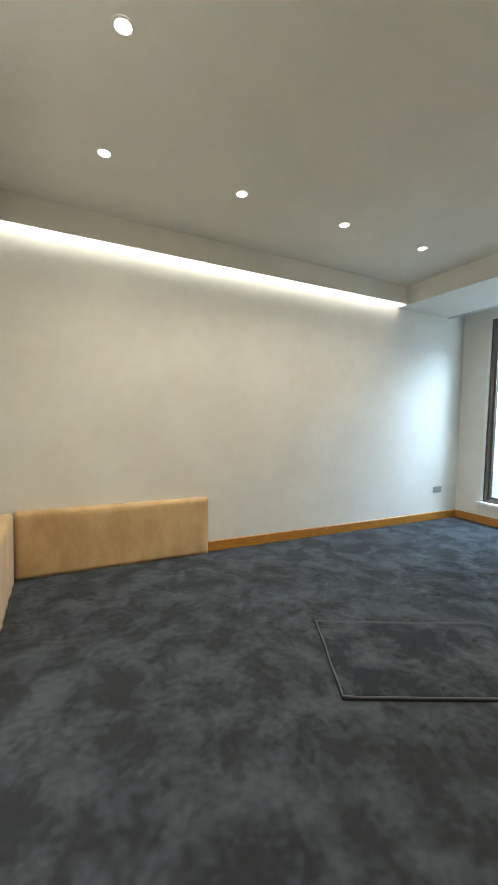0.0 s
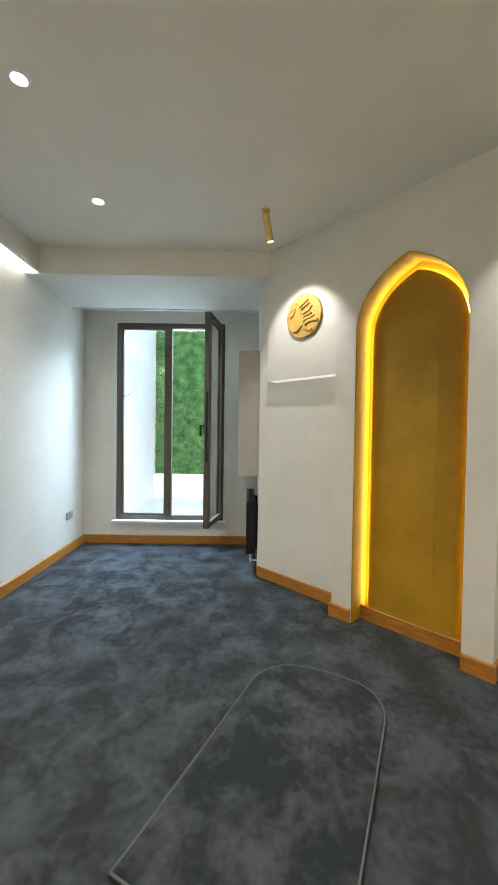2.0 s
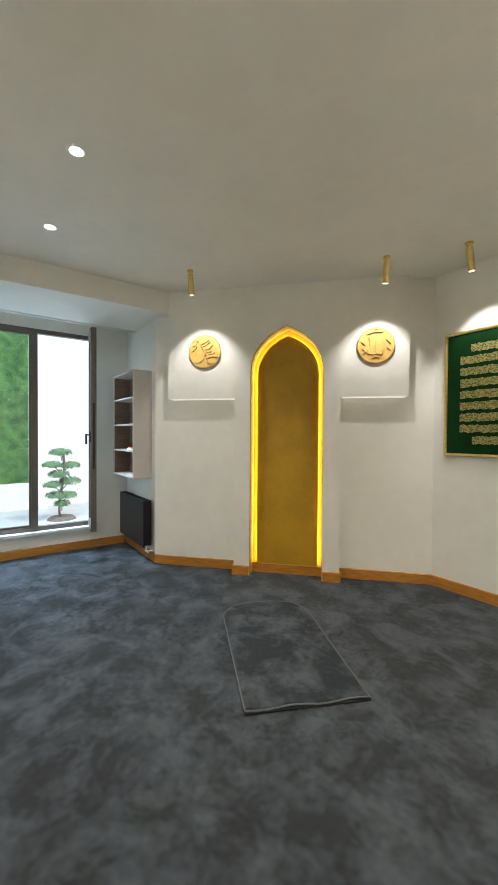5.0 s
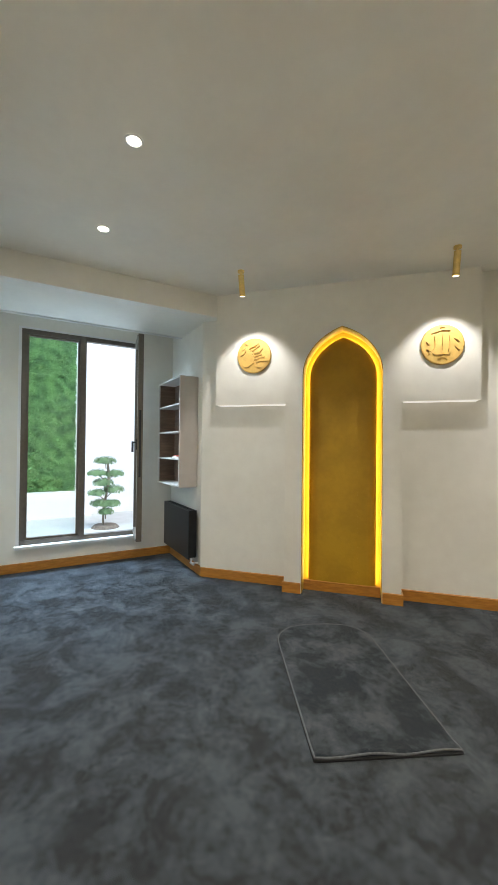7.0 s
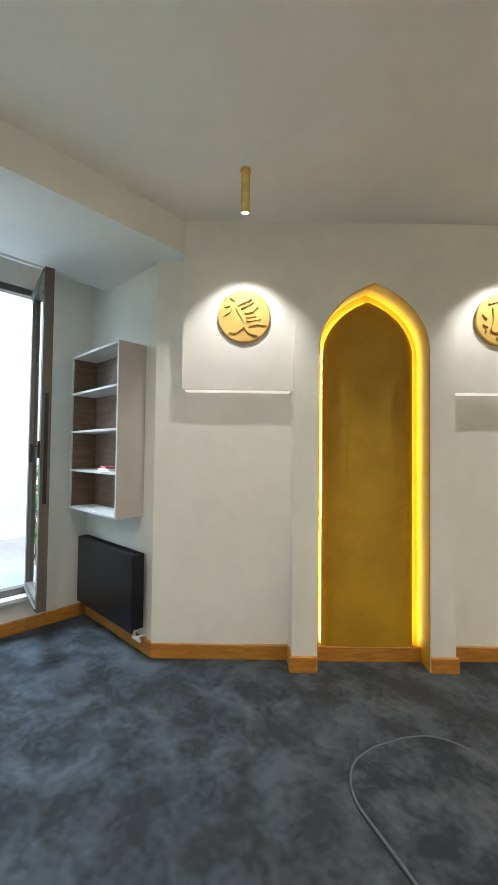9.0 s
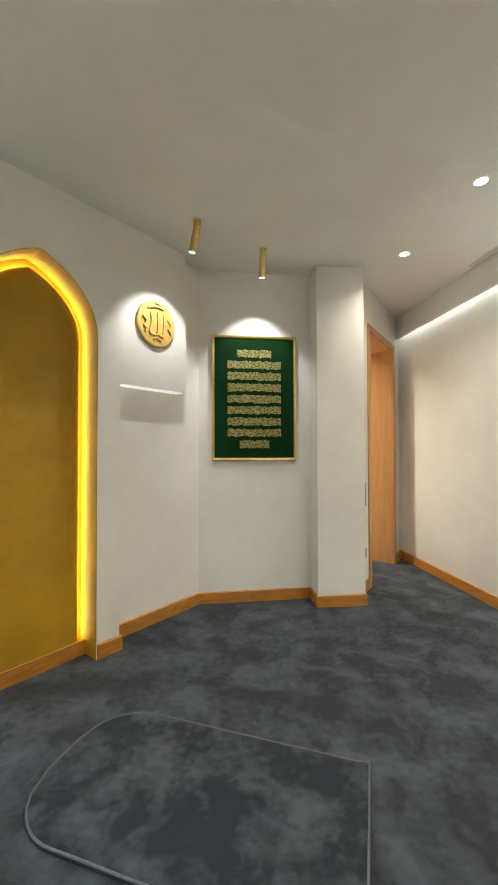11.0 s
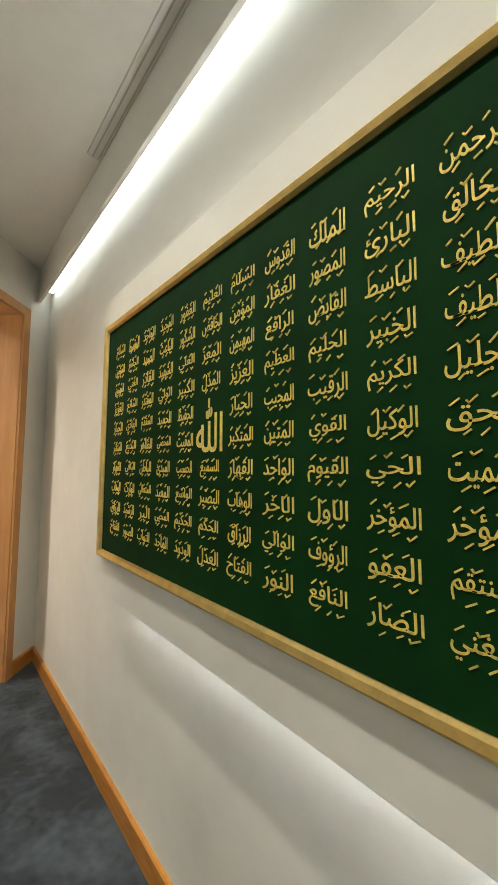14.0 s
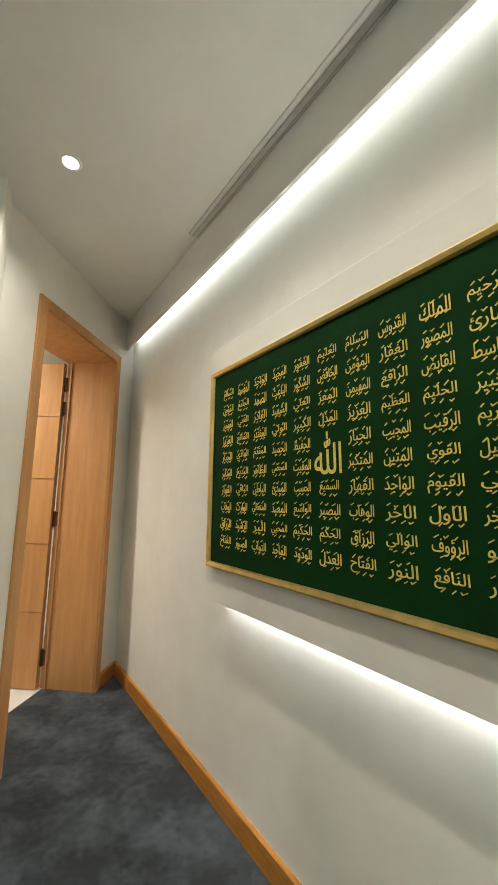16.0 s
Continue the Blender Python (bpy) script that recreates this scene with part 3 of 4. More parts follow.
medallion(-0.867, 2.322, [
    (0.09, [(-0.24, 0.43), (0.30, 0.70)]), (0.09, [(-0.12, 0.30), (0.37, 0.57)]), (0.08, [(0.32, 0.20), (0.53, 0.38)]),
    (0.09, [(0.0, 0.12), (0.38, 0.20)]), (0.10, [(0.06, -0.05), (0.50, 0.04)]), (0.11, [(0.08, -0.20), (0.66, -0.08)]),
    (0.15, [(0.12, -0.40), (0.45, -0.28), (0.86, -0.32)]),
    (0.13, [(-0.30, 0.35), (-0.10, 0.0), (0.02, -0.28), (-0.30, -0.62), (-0.58, -0.60)]), (0.14, [(-0.02, -0.26), (0.18, -0.60), (0.52, -0.72)]),
    (0.07, [(-0.56, 0.74), (-0.36, 0.60)]), (0.09, [(-0.74, 0.34), (-0.52, 0.42), (-0.56, 0.18), (-0.78, 0.02)])])
medallion(0.860, 2.320, [
    (0.12, [(-0.36, 0.46), (-0.30, 0.0), (-0.40, -0.42), (-0.16, -0.50)]), (0.12, [(0.02, 0.50), (0.04, 0.0), (0.0, -0.44), (-0.18, -0.50)]),
    (0.12, [(0.34, 0.46), (0.36, -0.05), (0.28, -0.48), (0.04, -0.44)]), (0.10, [(-0.52, 0.60), (-0.1, 0.74), (0.36, 0.72)]),
    (0.08, [(0.56, 0.30), (0.76, 0.12)]), (0.08, [(0.58, -0.10), (0.76, -0.30)]), (0.08, [(-0.76, 0.20), (-0.58, 0.02)]), (0.09, [(-0.74, -0.20), (-0.56, -0.30), (-0.66, -0.46)]),
    (0.08, [(-0.22, -0.72), (0.0, -0.62), (0.22, -0.74)]), (0.07, [(-0.12, 0.90), (0.12, 0.88)])])


# ---- window ----
def profile_frame(bm, y0, y1, z0, z1, x0, x1, bar):
    for it in ((x0, x1, y0, y0 + bar, z0, z1), (x0, x1, y1 - bar, y1, z0, z1), (x0, x1, y0 + bar, y1 - bar, z0, z0 + bar), (x0, x1, y0 + bar, y1 - bar, z1 - bar, z1)):
        add_box(bm, *it)


def window():
    e = empty("window_1", EX, WY0, WZ0)
    bm = bmesh.new()
    profile_frame(bm, WY0, WY1, WZ0, WZ1, EX + 0.01, EX + 0.08, 0.05)
    add_box(bm, EX + 0.01, EX + 0.08, 2.525, 2.595, WZ0 + 0.05, WZ1 - 0.05)
    profile_frame(bm, 2.595, WY1 - 0.05, WZ0 + 0.05, WZ1 - 0.05, EX + 0.025, EX + 0.07, 0.022)
    fr = from_bm("frame", bm, BRONZE)
    pane = box("pane", EX + 0.044, EX + 0.050, 2.617, WY1 - 0.072, WZ0 + 0.072, WZ1 - 0.072, GLASS)
    pane.visible_shadow = False
    reveal = boxes("lining", [(EX - 0.004, EX + 0.012, WY1, WY1 + 0.03, WZ0, WZ1 + 0.02), (EX - 0.004, EX + 0.012, WY0, WY1, WZ1, WZ1 + 0.02)], WHITE)
    # open sash, turned on its hinges
    hinge = Vector((EX + 0.012, WY0 + 0.045, 0))
    way = (Vector((4.66, 2.03, 0)) - hinge).normalized()
    side = Vector((-way.y, way.x, 0))
    m = Matrix(((way.x, side.x, 0, hinge.x), (way.y, side.y, 0, hinge.y), (0, 0, 1, 0), (0, 0, 0, 1)))
    W, z0, z1 = 0.60, WZ0 + 0.04, WZ1 - 0.03
    bm = bmesh.new()
    for it in ((0, 0.06, -0.03, 0.03, z0, z1), (W - 0.06, W, -0.03, 0.03, z0, z1), (0.06, W - 0.06, -0.03, 0.03, z0, z0 + 0.06), (0.06, W - 0.06, -0.03, 0.03, z1 - 0.06, z1)):
        add_box(bm, *it, m)
    for it in ((0.0, W - 0.02, -0.040, -0.030, z0 + 0.01, z0 + 0.025), (0.0, W - 0.02, -0.040, -0.030, z1 - 0.025, z1 - 0.01)):
        add_box(bm, *it, m)
    sash = from_bm("sash", bm, BRONZE)
    glass = box("sash_pane", 0.06, W - 0.06, -0.003, 0.003, z0 + 0.06, z1 - 0.06, GLASS, m=m)
    glass.visible_shadow = False
    bm = bmesh.new()
    add_box(bm, W - 0.045, W - 0.018, -0.040, -0.03, 1.36, 1.47, m, 0.003)
    add_box(bm, W - 0.040, W - 0.024, -0.075, -0.04, 1.43, 1.446, m)
    add_box(bm, W - 0.040, W - 0.024, -0.085, -0.07, 1.335, 1.446, m, 0.004)
    add_box(bm, W - 0.001, W + 0.004, -0.012, 0.012, 1.05, 1.8, m)
    handle = from_bm("handle", bm, BLACK)
    sill = box("sill", EX - 0.075, EX + 0.012, WY0 - 0.03, WY1 + 0.045, WZ0 - 0.032, WZ0, WHITE, bevel=0.005)
    under(e, fr, pane, reveal, sash, glass, handle, sill)
    structure(e, "tall bronze aluminium window with one sash open inwards", "window")


window()


# ---- shelf, radiator ----
def wall_shelf():
    x0, x1, y0, y1, z0, z1, t = 4.33, 5.10, NOOK, NOOK + 0.215, 0.945, 2.18, 0.018
    e = empty("wall_shelf", (x0 + x1) / 2, y0, z0)
    body = boxes("body", [(x0, x0 + t, y0, y1, z0, z1), (x1 - t, x1, y0, y1, z0, z1), (x0 + t, x1 - t, y0, y1, z0, z0 + t), (x0 + t, x1 - t, y0, y1, z1 - t, z1)], LAMINATE, bevel=0.0015)
    back = box("back", x0 + t, x1 - t, y0 + 0.002, y0 + 0.012, z0 + t, z1 - t, WALNUT)
    parts = [body, back]
    for xa in (x0 + t, x1 - t - 0.003):
        parts.append(box("side_lining", xa, xa + 0.003, y0 + 0.012, y1 - 0.012, z0 + t, z1 - t, WALNUT))
    h = (z1 - z0) / 4
    for i in (1, 2, 3):
        parts.append(box("shelf_board", x0 + t + 0.003, x1 - t - 0.003, y0 + 0.012, y1 - 0.004, z0 + h * i - 0.009, z0 + h * i + 0.009, LAMINATE, bevel=0.0015))
    under(e, *parts)
    tagged(e, "grey laminate open wall shelf with brown back and four compartments", "shelf")
    zb = z0 + h + 0.009
    for i, (mat, w, d, th, ang) in enumerate(((PAPER, 0.15, 0.11, 0.018, 4), (PAPER_RED, 0.14, 0.10, 0.014, -7))):
        b = box("book", -w / 2, w / 2, -d / 2, d / 2, 0, th, mat, m=pose(4.62 + 0.01 * i, y0 + 0.11, zb + i * 0.018, 0, 0, ang), bevel=0.002)
        tagged(b, ("white" if i == 0 else "red") + " booklet lying on the wall shelf", "book")


wall_shelf()


def radiator():
    x0, x1, y0, y1, z0, z1 = 4.25, 5.12, NOOK + 0.035, NOOK + 0.125, 0.17, 0.70
    e = empty("radiator", (x0 + x1) / 2, y0, z0)
    front = box("front_panel", x0 + 0.004, x1 - 0.004, y1 - 0.016, y1, z0, z1 - 0.006, BLACK, bevel=0.004)
    back = box("back_panel", x0 + 0.02, x1 - 0.02, y0, y0 + 0.014, z0 + 0.01, z1 - 0.03, BLACK)
    sides = [box("side_cover", xa, xa + 0.004, y0, y1 - 0.004, z0 + 0.02, z1, BLACK) for xa in (x0, x1 - 0.004)]
    slats = [(x0 + 0.004, x1 - 0.004, y0 + 0.002, y0 + 0.008, z1 - 0.012, z1), (x0 + 0.004, x1 - 0.004, y1 - 0.026, y1 - 0.018, z1 - 0.012, z1)]
    n = 34
    for i in range(n):
        x = x0 + 0.012 + (x1 - x0 - 0.026) * i / n
        slats.append((x, x + 0.008, y0 + 0.008, y1 - 0.026, z1 - 0.010, z1 - 0.003))
    top = boxes("top_grille", slats, BLACK)
    fins = boxes("fins", [(x0 + 0.03 + i * 0.035, x0 + 0.033 + i * 0.035, y0 + 0.016, y1 - 0.018, z0 + 0.03, z1 - 0.04) for i in range(23)], BLACK)
    feet = [box("bracket", xa, xa + 0.03, NOOK, y0, z0 + 0.02, z1 - 0.05, BLACK) for xa in (x0 + 0.15, x1 - 0.18)]
    valve = tube("valve_pipe", [(x0 + 0.035, y0 + 0.045, z0 + 0.005), (x0 + 0.035, y0 + 0.045, z0 - 0.05), (x0 + 0.03, NOOK + 0.001, z0 - 0.055)], 0.009, WHITE)
    tap = tube("valve_pipe", [(x0 - 0.035, y0 + 0.045, z0 - 0.045), (x0 + 0.05, y0 + 0.045, z0 - 0.045)], 0.013, WHITE)
    under(e, front, back, *sides, top, fins, *feet, valve, tap)
    tagged(e, "flat black panel radiator on the wall under a shelf", "radiator")


radiator()


# ---- padded panels ----
def padded_panel(name, a, b, thick, z1, nrm):
    """An upholstered board from plan point a to b, its face puffed and softly dented."""
    a, b, nrm = Vector((*a, 0)), Vector((*b, 0)), Vector((*nrm, 0))
    L = (b - a).length
    d = (b - a) / L
    nu, nv = int(L / 0.035), 16
    rnd = random.Random(3)
    bm = bmesh.new()
    grid = []
    for i in range(nu + 1):
        col = []
        for j in range(nv + 1):
            u, v = L * i / nu, 0.004 + (z1 - 0.004) * j / nv
            edge = min(u, L - u, v + 0.02, z1 - v)
            puff = thick * (0.80 + 0.20 * min(1.0, max(0.0, edge) / 0.03) ** 0.5)
            low = max(0.0, 1 - v / 0.22)
            wob = 0.006 * low * math.sin(u * 37 + 1.4 * math.sin(u * 11)) + 0.002 * noise.noise(Vector((u * 7, v * 7, 2.0)))
            col.append(bm.verts.new(a + d * u + nrm * (puff + wob) + Vector((0, 0, v))))
        grid.append(col)
    for i in range(nu):
        for j in range(nv):
            bm.faces.new((grid[i][j], grid[i + 1][j], grid[i + 1][j + 1], grid[i][j + 1]))
    rim = [c[0] for c in grid] + grid[-1][1:] + [c[-1] for c in grid[-2::-1]] + grid[0][-2:0:-1]
    back = [bm.verts.new(v.co - nrm * (nrm.dot(v.co - a) - 0.002)) for v in rim]
    n = len(rim)
    for i in range(n):
        bm.faces.new((rim[i], rim[(i + 1) % n], back[(i + 1) % n], back[i]))
    bm.faces.new(back)
    return tagged(from_bm(name, bm, FABRIC, smooth=True), "low beige suede padded panel standing against the wall", "wall cushion", "beige wall cushions")


padded_panel("wall_cushion", (-0.18, NY), (1.455, NY), 0.075, 0.555, (0, -1))
padded_panel("wall_cushion", (WX2, 2.35), (WX2, 3.505), 0.10, 0.555, (1, 0))


# ---- prayer mat ----
def prayer_mat():
    ax = Vector((0.903, -0.43, 0)).normalized()
    sd = Vector((-ax.y, ax.x, 0))
    base = Vector((1.503, 1.686, 0))
    L, H, R = 1.29, 0.345, 0.26

    def inside(u):
        if u < L - R:
            return H
        t = (u - (L - R)) / R
        return H - R + R * math.sqrt(max(0.0, 1 - t * t)) if t < 1 else H - R
    nu, nv = 44, 26
    bm = bmesh.new()

    def height(u, v):
        fold = 0.007 * math.exp(-((v + 0.10 - 0.05 * u) / 0.05) ** 2) * max(0, 1 - abs(u - 0.55) / 0.6)
        wave = 0.006 * math.exp(-(u / 0.05) ** 2) * (1 + math.sin(v * 18))
        return 0.016 + fold + wave + 0.002 * noise.noise(Vector((u * 5, v * 5, 0)))
    grid = []
    for i in range(nu + 1):
        u = L * i / nu
        h = inside(u)
        grid.append([bm.verts.new(base + ax * u + sd * (h * (2 * j / nv - 1)) + Vector((0, 0, height(u, h * (2 * j / nv - 1))))) for j in range(nv + 1)])
    for i in range(nu):
        for j in range(nv):
            bm.faces.new((grid[i][j], grid[i + 1][j], grid[i + 1][j + 1], grid[i][j + 1]))
    rim = [g[0] for g in grid] + grid[-1][1:] + [g[-1] for g in grid[-2::-1]] + grid[0][-2:0:-1]
    pts = [v.co.copy() for v in rim]
    low = [bm.verts.new((p.x, p.y, 0.001)) for p in pts]
    for i in range(len(rim)):
        bm.faces.new((rim[i], rim[(i + 1) % len(rim)], low[(i + 1) % len(rim)], low[i]))
    e = empty("prayer_mat", base.x, base.y, 0)
    pile = from_bm("pile", bm, MAT_PILE, smooth=True)
    edge = tube("binding", [(p.x, p.y, p.z - 0.002) for p in pts], 0.005, PIPING, closed=True, res=2)
    back = tube("backing", [(p.x, p.y, 0.006) for p in pts], 0.0075, PIPING_DARK, closed=True, res=2)
    under(e, pile, edge, back)
    tagged(e, "dark grey plush prayer mat with rounded end lying on carpet", "prayer mat")


prayer_mat()


# ---- door ----
def door():
    e = empty("door_1", DR.x, DR.y, 0)
    parts = []
    J = 0.42
    bm = bmesh.new()
    # casing on the room side
    for u0, u1, z0, z1 in ((0.0, 0.068, 0, DH + 0.055), (0.969, 1.037, 0, DH + 0.055), (0.068, 0.969, DH - 0.008, DH + 0.055)):
        add_prism(bm, [(u0, z0), (u1, z0), (u1, z1), (u0, z1)], -0.016, 0.0, dor)
    parts.append(from_bm("casing", bm, OAK_DOOR))
    bm = bmesh.new()
    for u0, u1, z0, z1 in ((DU0 - 0.03, DU0 + 0.012, 0, DH), (DU1 - 0.012, DU1 + 0.03, 0, DH), (DU0 + 0.012, DU1 - 0.012, DH - 0.012, DH + 0.03)):
        add_prism(bm, [(u0, z0), (u1, z0), (u1, z1), (u0, z1)], 0.001, J, dor)
    add_prism(bm, [(DU0 + 0.012, 0), (DU0 + 0.026, 0), (DU0 + 0.026, DH - 0.012), (DU0 + 0.012, DH - 0.012)], J - 0.045, J - 0.03, dor)
    parts.append(from_bm("jamb", bm, OAK_DOOR))
    # leaf, opened away from the room
    hinge = dor(DU0 + 0.03, 0, J + 0.012)
    way = (DF * 1.0 + DE * 0.06).normalized()
    side = Vector((way.y, -way.x, 0))
    m = Matrix(((way.x, side.x, 0, hinge.x), (way.y, side.y, 0, hinge.y), (0, 0, 1, 0), (0, 0, 0, 1)))
    bm = bmesh.new()
    zs = [0.008, 0.55, 1.06, 1.57, 2.08, DH - 0.02]
    for a, b in zip(zs, zs[1:]):
        add_box(bm, 0, 0.80, -0.02, 0.02, a + 0.003, b - 0.003, m, 0.0025)
    add_box(bm, 0.004, 0.796, -0.016, 0.016, zs[0], zs[-1], m)
    parts.append(from_bm("leaf", bm, OAK_DOOR))
    for z in (0.22, 1.25, 2.15, 2.36):
        bm = bmesh.new()
        p = dor(DU0 + 0.022, z, J + 0.002)
        cyl(bm, 0.011, -0.06, 0.06, Matrix.Translation(p), 12)
        add_box(bm, -0.002, 0.002, -0.03, 0.03, -0.055, 0.055, Matrix.Translation(p) @ DF.to_track_quat('Y', 'Z').to_matrix().to_4x4())
        parts.append(from_bm("hinge", bm, STEEL))
    under(e, *parts)
    structure(e, "tall oak veneer door standing open in a deep oak frame", "door")


door()

# passage behind the door
bm = bmesh.new()
add_prism(bm, [(-1.3, 0.40), (1.15, 0.40), (1.15, 2.2), (-1.3, 2.2)], -0.145, 0.003, lambda a, b, c: dor(a, c, b))
structure(from_bm("floor_passage", bm, TILE), "pale polished tile floor of the passage", "floor")
bm = bmesh.new()
for u0, u1, w0, w1 in ((-1.3, 1.15, 2.2, 2.35), (-1.45, -1.3, 0.4, 2.35), (1.15, 1.27, 0.402, 2.35), (-1.3, -0.5, 0.3, 0.4)):
    add_prism(bm, [(u0, w0), (u1, w0), (u1, w1), (u0, w1)], 0, CEIL, lambda a, b, c: dor(a, c, b))
structure(from_bm("wall_passage", bm, PLASTER), "white plaster walls of the passage", "wall")
# unseen downlight with a strong lamp, added to brighten passage and doorway
pl = dor(0.6, CEIL - 0.001, 1.3)
copy_thing(first, pose(*pl))
lamp("downlight_lamp", DOWN * 5, 150, 1.0, pl + Vector((0, 0, -0.02)), (pl.x, pl.y, 0), (1.0, 0.93, 0.84), 0.035)


# ---- sockets and switches ----
def wall_plate(name, m, w, h, gangs, upright, label):
    e = empty(name, *m.translation)
    plate = box("plate", -w / 2, w / 2, -h / 2, h / 2, 0, 0.009, GREY_PLASTIC, m=m, bevel=0.002)
    keys = []
    for i in range(gangs):
        o = (i - (gangs - 1) / 2) * 0.071
        cx, cy = (0, o) if upright else (o, 0)
        keys.append((cx - 0.027, cx + 0.027, cy - 0.027, cy + 0.027, 0.009, 0.0115))
    k = boxes("key", keys, GREY_PLASTIC, m=m, bevel=0.001)
    under(e, plate, k)
    return tagged(e, label, "socket" if "socket" in name else "switch")


face_n = Matrix(((1, 0, 0, 4.83), (0, 0, -1, NY), (0, 1, 0, 0.415), (0, 0, 0, 1)))
wall_plate("wall_socket", face_n, 0.15, 0.08, 2, False, "grey double wall socket above the skirting")


def door_face(u, z):
    p = dor(u, z, 0)
    return Matrix(((DE.x, 0, -DF.x, p.x), (DE.y, 0, -DF.y, p.y), (0, 1, 0, p.z), (0, 0, 0, 1)))


wall_plate("light_switch", door_face(1.17, 0.93), 0.085, 0.225, 3, True, "grey three-gang light switch plate beside the door")
wall_plate("wall_socket", door_face(1.17, 0.37), 0.085, 0.085, 1, True, "grey single wall socket beside the door")

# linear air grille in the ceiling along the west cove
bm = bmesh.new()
# no real openings: a darker strip behind the bars paints their shade
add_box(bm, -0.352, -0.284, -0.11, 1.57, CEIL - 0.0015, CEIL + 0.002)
back = from_bm("shade_strip", bm, SLOT_SHADE)
bm = bmesh.new()
for x0, x1 in ((-0.352, -0.346), (-0.338, -0.317), (-0.309, -0.290)):
    add_box(bm, x0, x1, -0.12, 1.58, CEIL - 0.004, CEIL - 0.001, None, 0.001)
for y in (-0.12, 1.572):
    add_box(bm, -0.346, -0.290, y, y + 0.008, CEIL - 0.0038, CEIL - 0.001)
bars = from_bm("bars", bm, GRILLE)
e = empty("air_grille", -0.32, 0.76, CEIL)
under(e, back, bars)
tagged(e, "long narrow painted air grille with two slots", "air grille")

# ---- courtyard ----
structure(box("ground", -60, 80, -60, 60, -0.35, -0.16, PAVING), "pale ground", "ground")
structure(box("pavement", EX + 0.2, 9.6, -2.0, 3.7, -0.16, -0.12, PAVING), "pale stone courtyard paving", "paving")
structure(boxes("courtyard_wall", [(9.45, 9.65, -2.0, 3.9, -0.16, 4.2), (EX + 0.2, 9.45, 3.7, 3.9, -0.16, 4.2), (EX + 0.2, 9.45, -2.2, -2.0, -0.16, 4.2), (9.2, 9.45, 1.9, 3.7, -0.16, 0.42), (EX + 0.2, EX + 0.3, -2.0, 1.8, -0.16, 3.4)], OUT_WHITE),
          "bright white rendered courtyard wall", "wall")


def leaf_bits(bm, p, n, size, rnd):
    t = Vector((rnd.uniform(-1, 1), rnd.uniform(-1, 1), rnd.uniform(-1, 1))).cross(n).normalized()
    n = (n + t * rnd.uniform(-0.8, 0.8)).normalized()
    b = n.cross(t).normalized()
    s = size * rnd.uniform(0.6, 1.3)
    vs = [bm.verts.new(p + t * s), bm.verts.new(p + b * s * 0.45 + n * s * 0.2), bm.verts.new(p - t * s), bm.verts.new(p - b * s * 0.45 + n * s * 0.2)]
    bm.faces.new(vs)


def leaf_wall(y0, y1, z0, z1, count):
    rnd = random.Random(11)
    bm = bmesh.new()
    add_box(bm, 9.415, 9.45, y0 + 0.01, y1 - 0.01, z0 + 0.01, z1 - 0.01)
    for _ in range(count):
        y, z = rnd.uniform(y0 - 0.01, y1 + 0.01), rnd.uniform(z0 - 0.02, z1 + 0.02)
        dpt = 0.055 + 0.10 * noise.noise(Vector((y * 7, z * 9, 0))) + 0.05 * noise.noise(Vector((y * 21, z * 25, 3)))
        leaf_bits(bm, Vector((9.412 - max(0.0, dpt) * rnd.uniform(0.4, 1.0), y, z)), Vector((-1, rnd.uniform(-0.5, 0.5), rnd.uniform(-0.5, 1.1))).normalized(), 0.026, rnd)
    tagged(from_bm("green_wall", bm, LEAF), "dense green leaf wall panel on a white courtyard wall", "plant wall", kind="stuff")


leaf_wall(2.23, 3.32, 0.44, 3.66, 20000)
leaf_wall(3.50, 3.69, 0.40, 3.66, 3500)


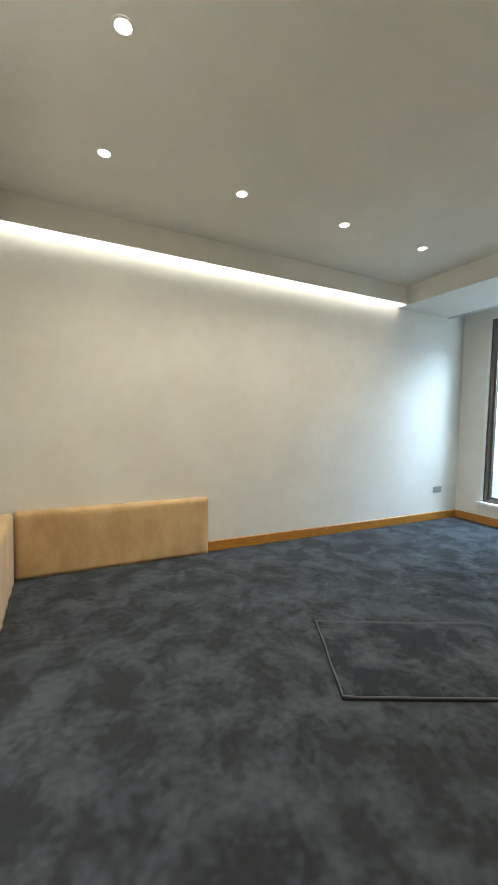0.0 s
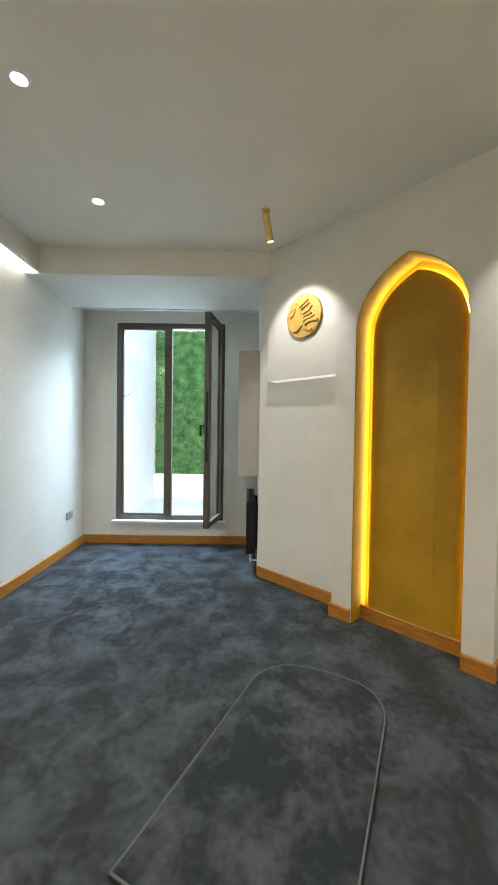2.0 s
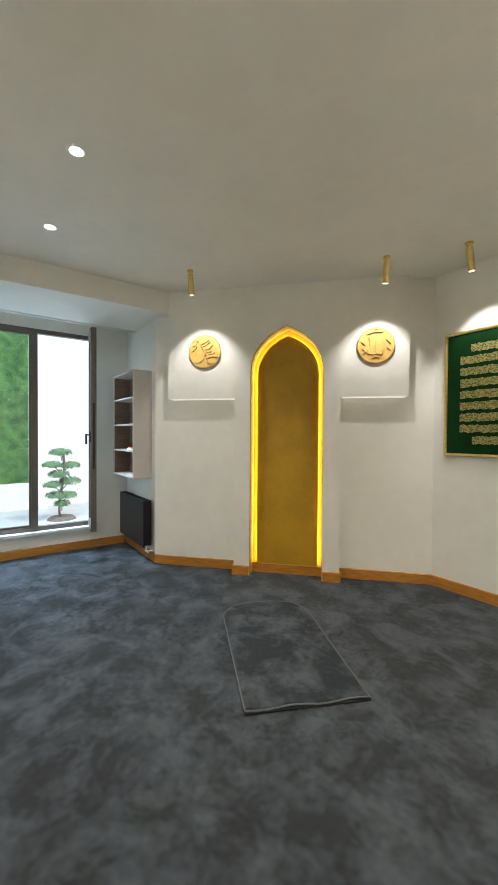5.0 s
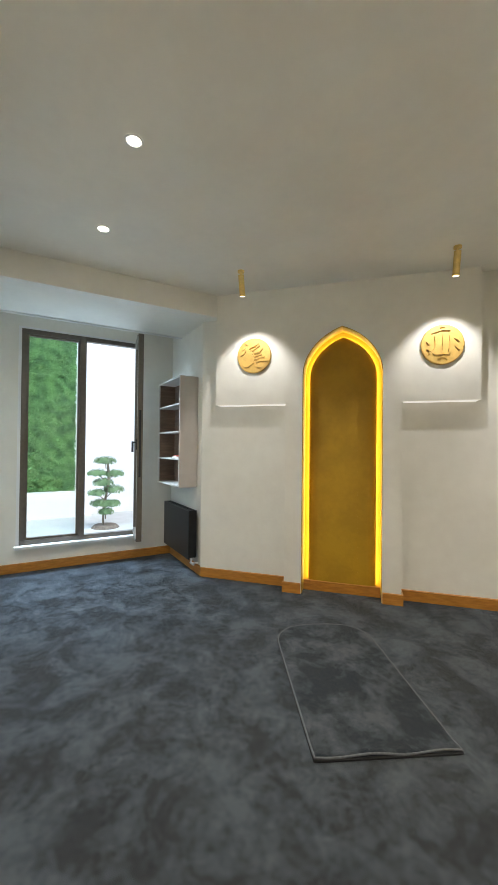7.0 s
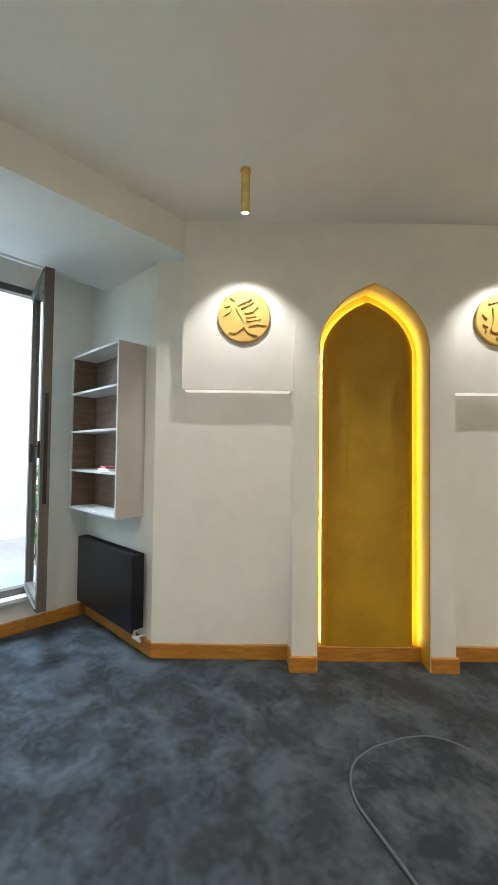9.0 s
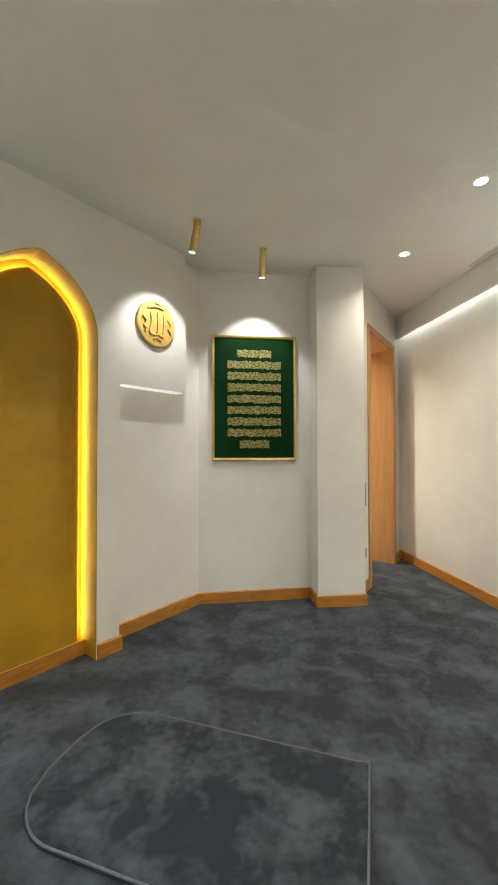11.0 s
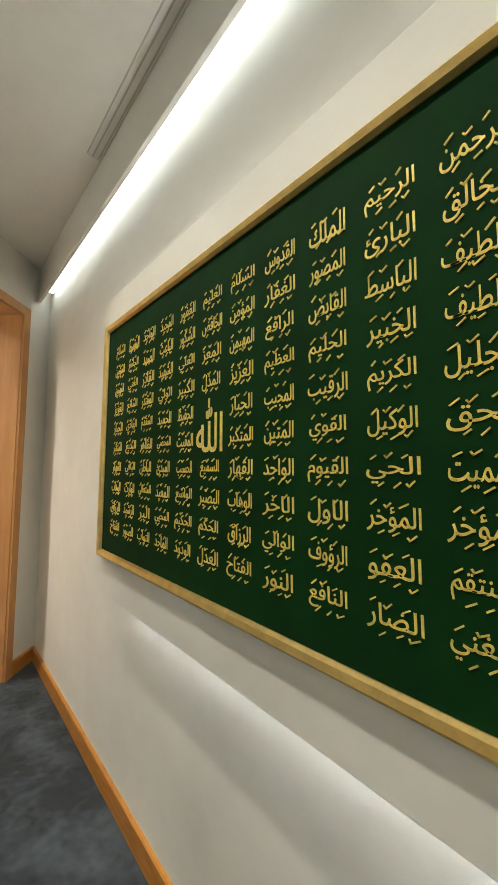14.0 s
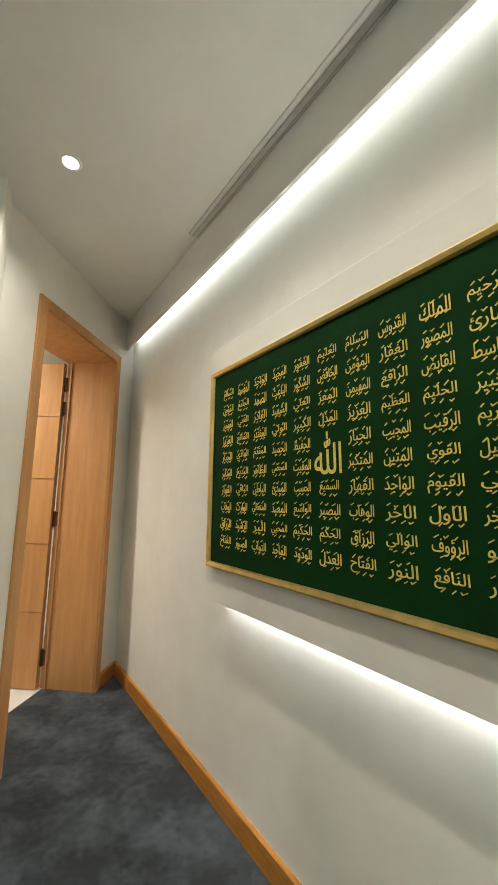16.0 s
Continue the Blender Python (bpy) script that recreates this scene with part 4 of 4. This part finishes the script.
def cloud_tree(x, y, z):
    e = empty("tree", x, y, z)
    rnd = random.Random(21)
    trunk = tube("trunk", [(x + 0.03 * math.sin(t * 5), y + 0.04 * math.sin(t * 4 + 1), z + t) for t in [k * 0.13 for k in range(10)]], 0.022, BARK)
    parts = [trunk]
    tiers = [(0.0, 0.02, 1.20, 0.20), (-0.03, 0.16, 0.98, 0.17), (0.02, -0.15, 0.96, 0.18), (0.0, 0.05, 0.80, 0.19), (-0.05, 0.17, 0.62, 0.16), (0.05, -0.14, 0.66, 0.2), (0.0, 0.08, 0.42, 0.2), (0.04, -0.1, 0.40, 0.18), (-0.03, 0.0, 0.27, 0.14)]
    bm = bmesh.new()
    for dx, dy, dz, r in tiers:
        parts.append(tube("branch", [(x, y, z + dz - 0.14), (x + dx * 0.6, y + dy * 0.6, z + dz - 0.06), (x + dx, y + dy, z + dz)], 0.009, BARK, res=2))
        for _ in range(620):
            a, q = rnd.uniform(0, math.tau), rnd.random() ** 0.5
            hz = rnd.uniform(-0.35, 0.75) * math.sqrt(1 - q * q * 0.9)
            p = Vector((x + dx + r * q * math.cos(a), y + dy + r * q * math.sin(a), z + dz + hz * r * 0.62 + rnd.uniform(-0.02, 0.02)))
            leaf_bits(bm, p, Vector((math.cos(a) * q, math.sin(a) * q, 0.7)).normalized(), 0.023, rnd)
    leaves = from_bm("leaves", bm, LEAF2)
    bm = bmesh.new()
    cyl(bm, 0.26, -0.03, 0.03, Matrix.Translation((x, y, z)), 32, 0.2)
    soil = from_bm("soil", bm, SOIL)
    under(e, leaves, soil, *parts)
    tagged(e, "small cloud-pruned evergreen tree with tiered crown in soil", "tree")


cloud_tree(7.85, 1.84, -0.10)

# bracket lamp on the courtyard's side wall
e = empty("wall_lamp", 6.83, 3.7, 1.9)
bm = bmesh.new()
add_box(bm, 6.78, 6.88, 3.68, 3.70, 1.85, 1.99, None, 0.004)
plate = from_bm("plate", bm, GREY_PLASTIC)
arm = tube("arm", [(6.83, 3.69, 1.92), (6.83, 3.60, 1.95), (6.92, 3.52, 2.02)], 0.016, GREY_PLASTIC)
under(e, plate, arm)
tagged(e, "small grey bracket on the white courtyard wall", "bracket")
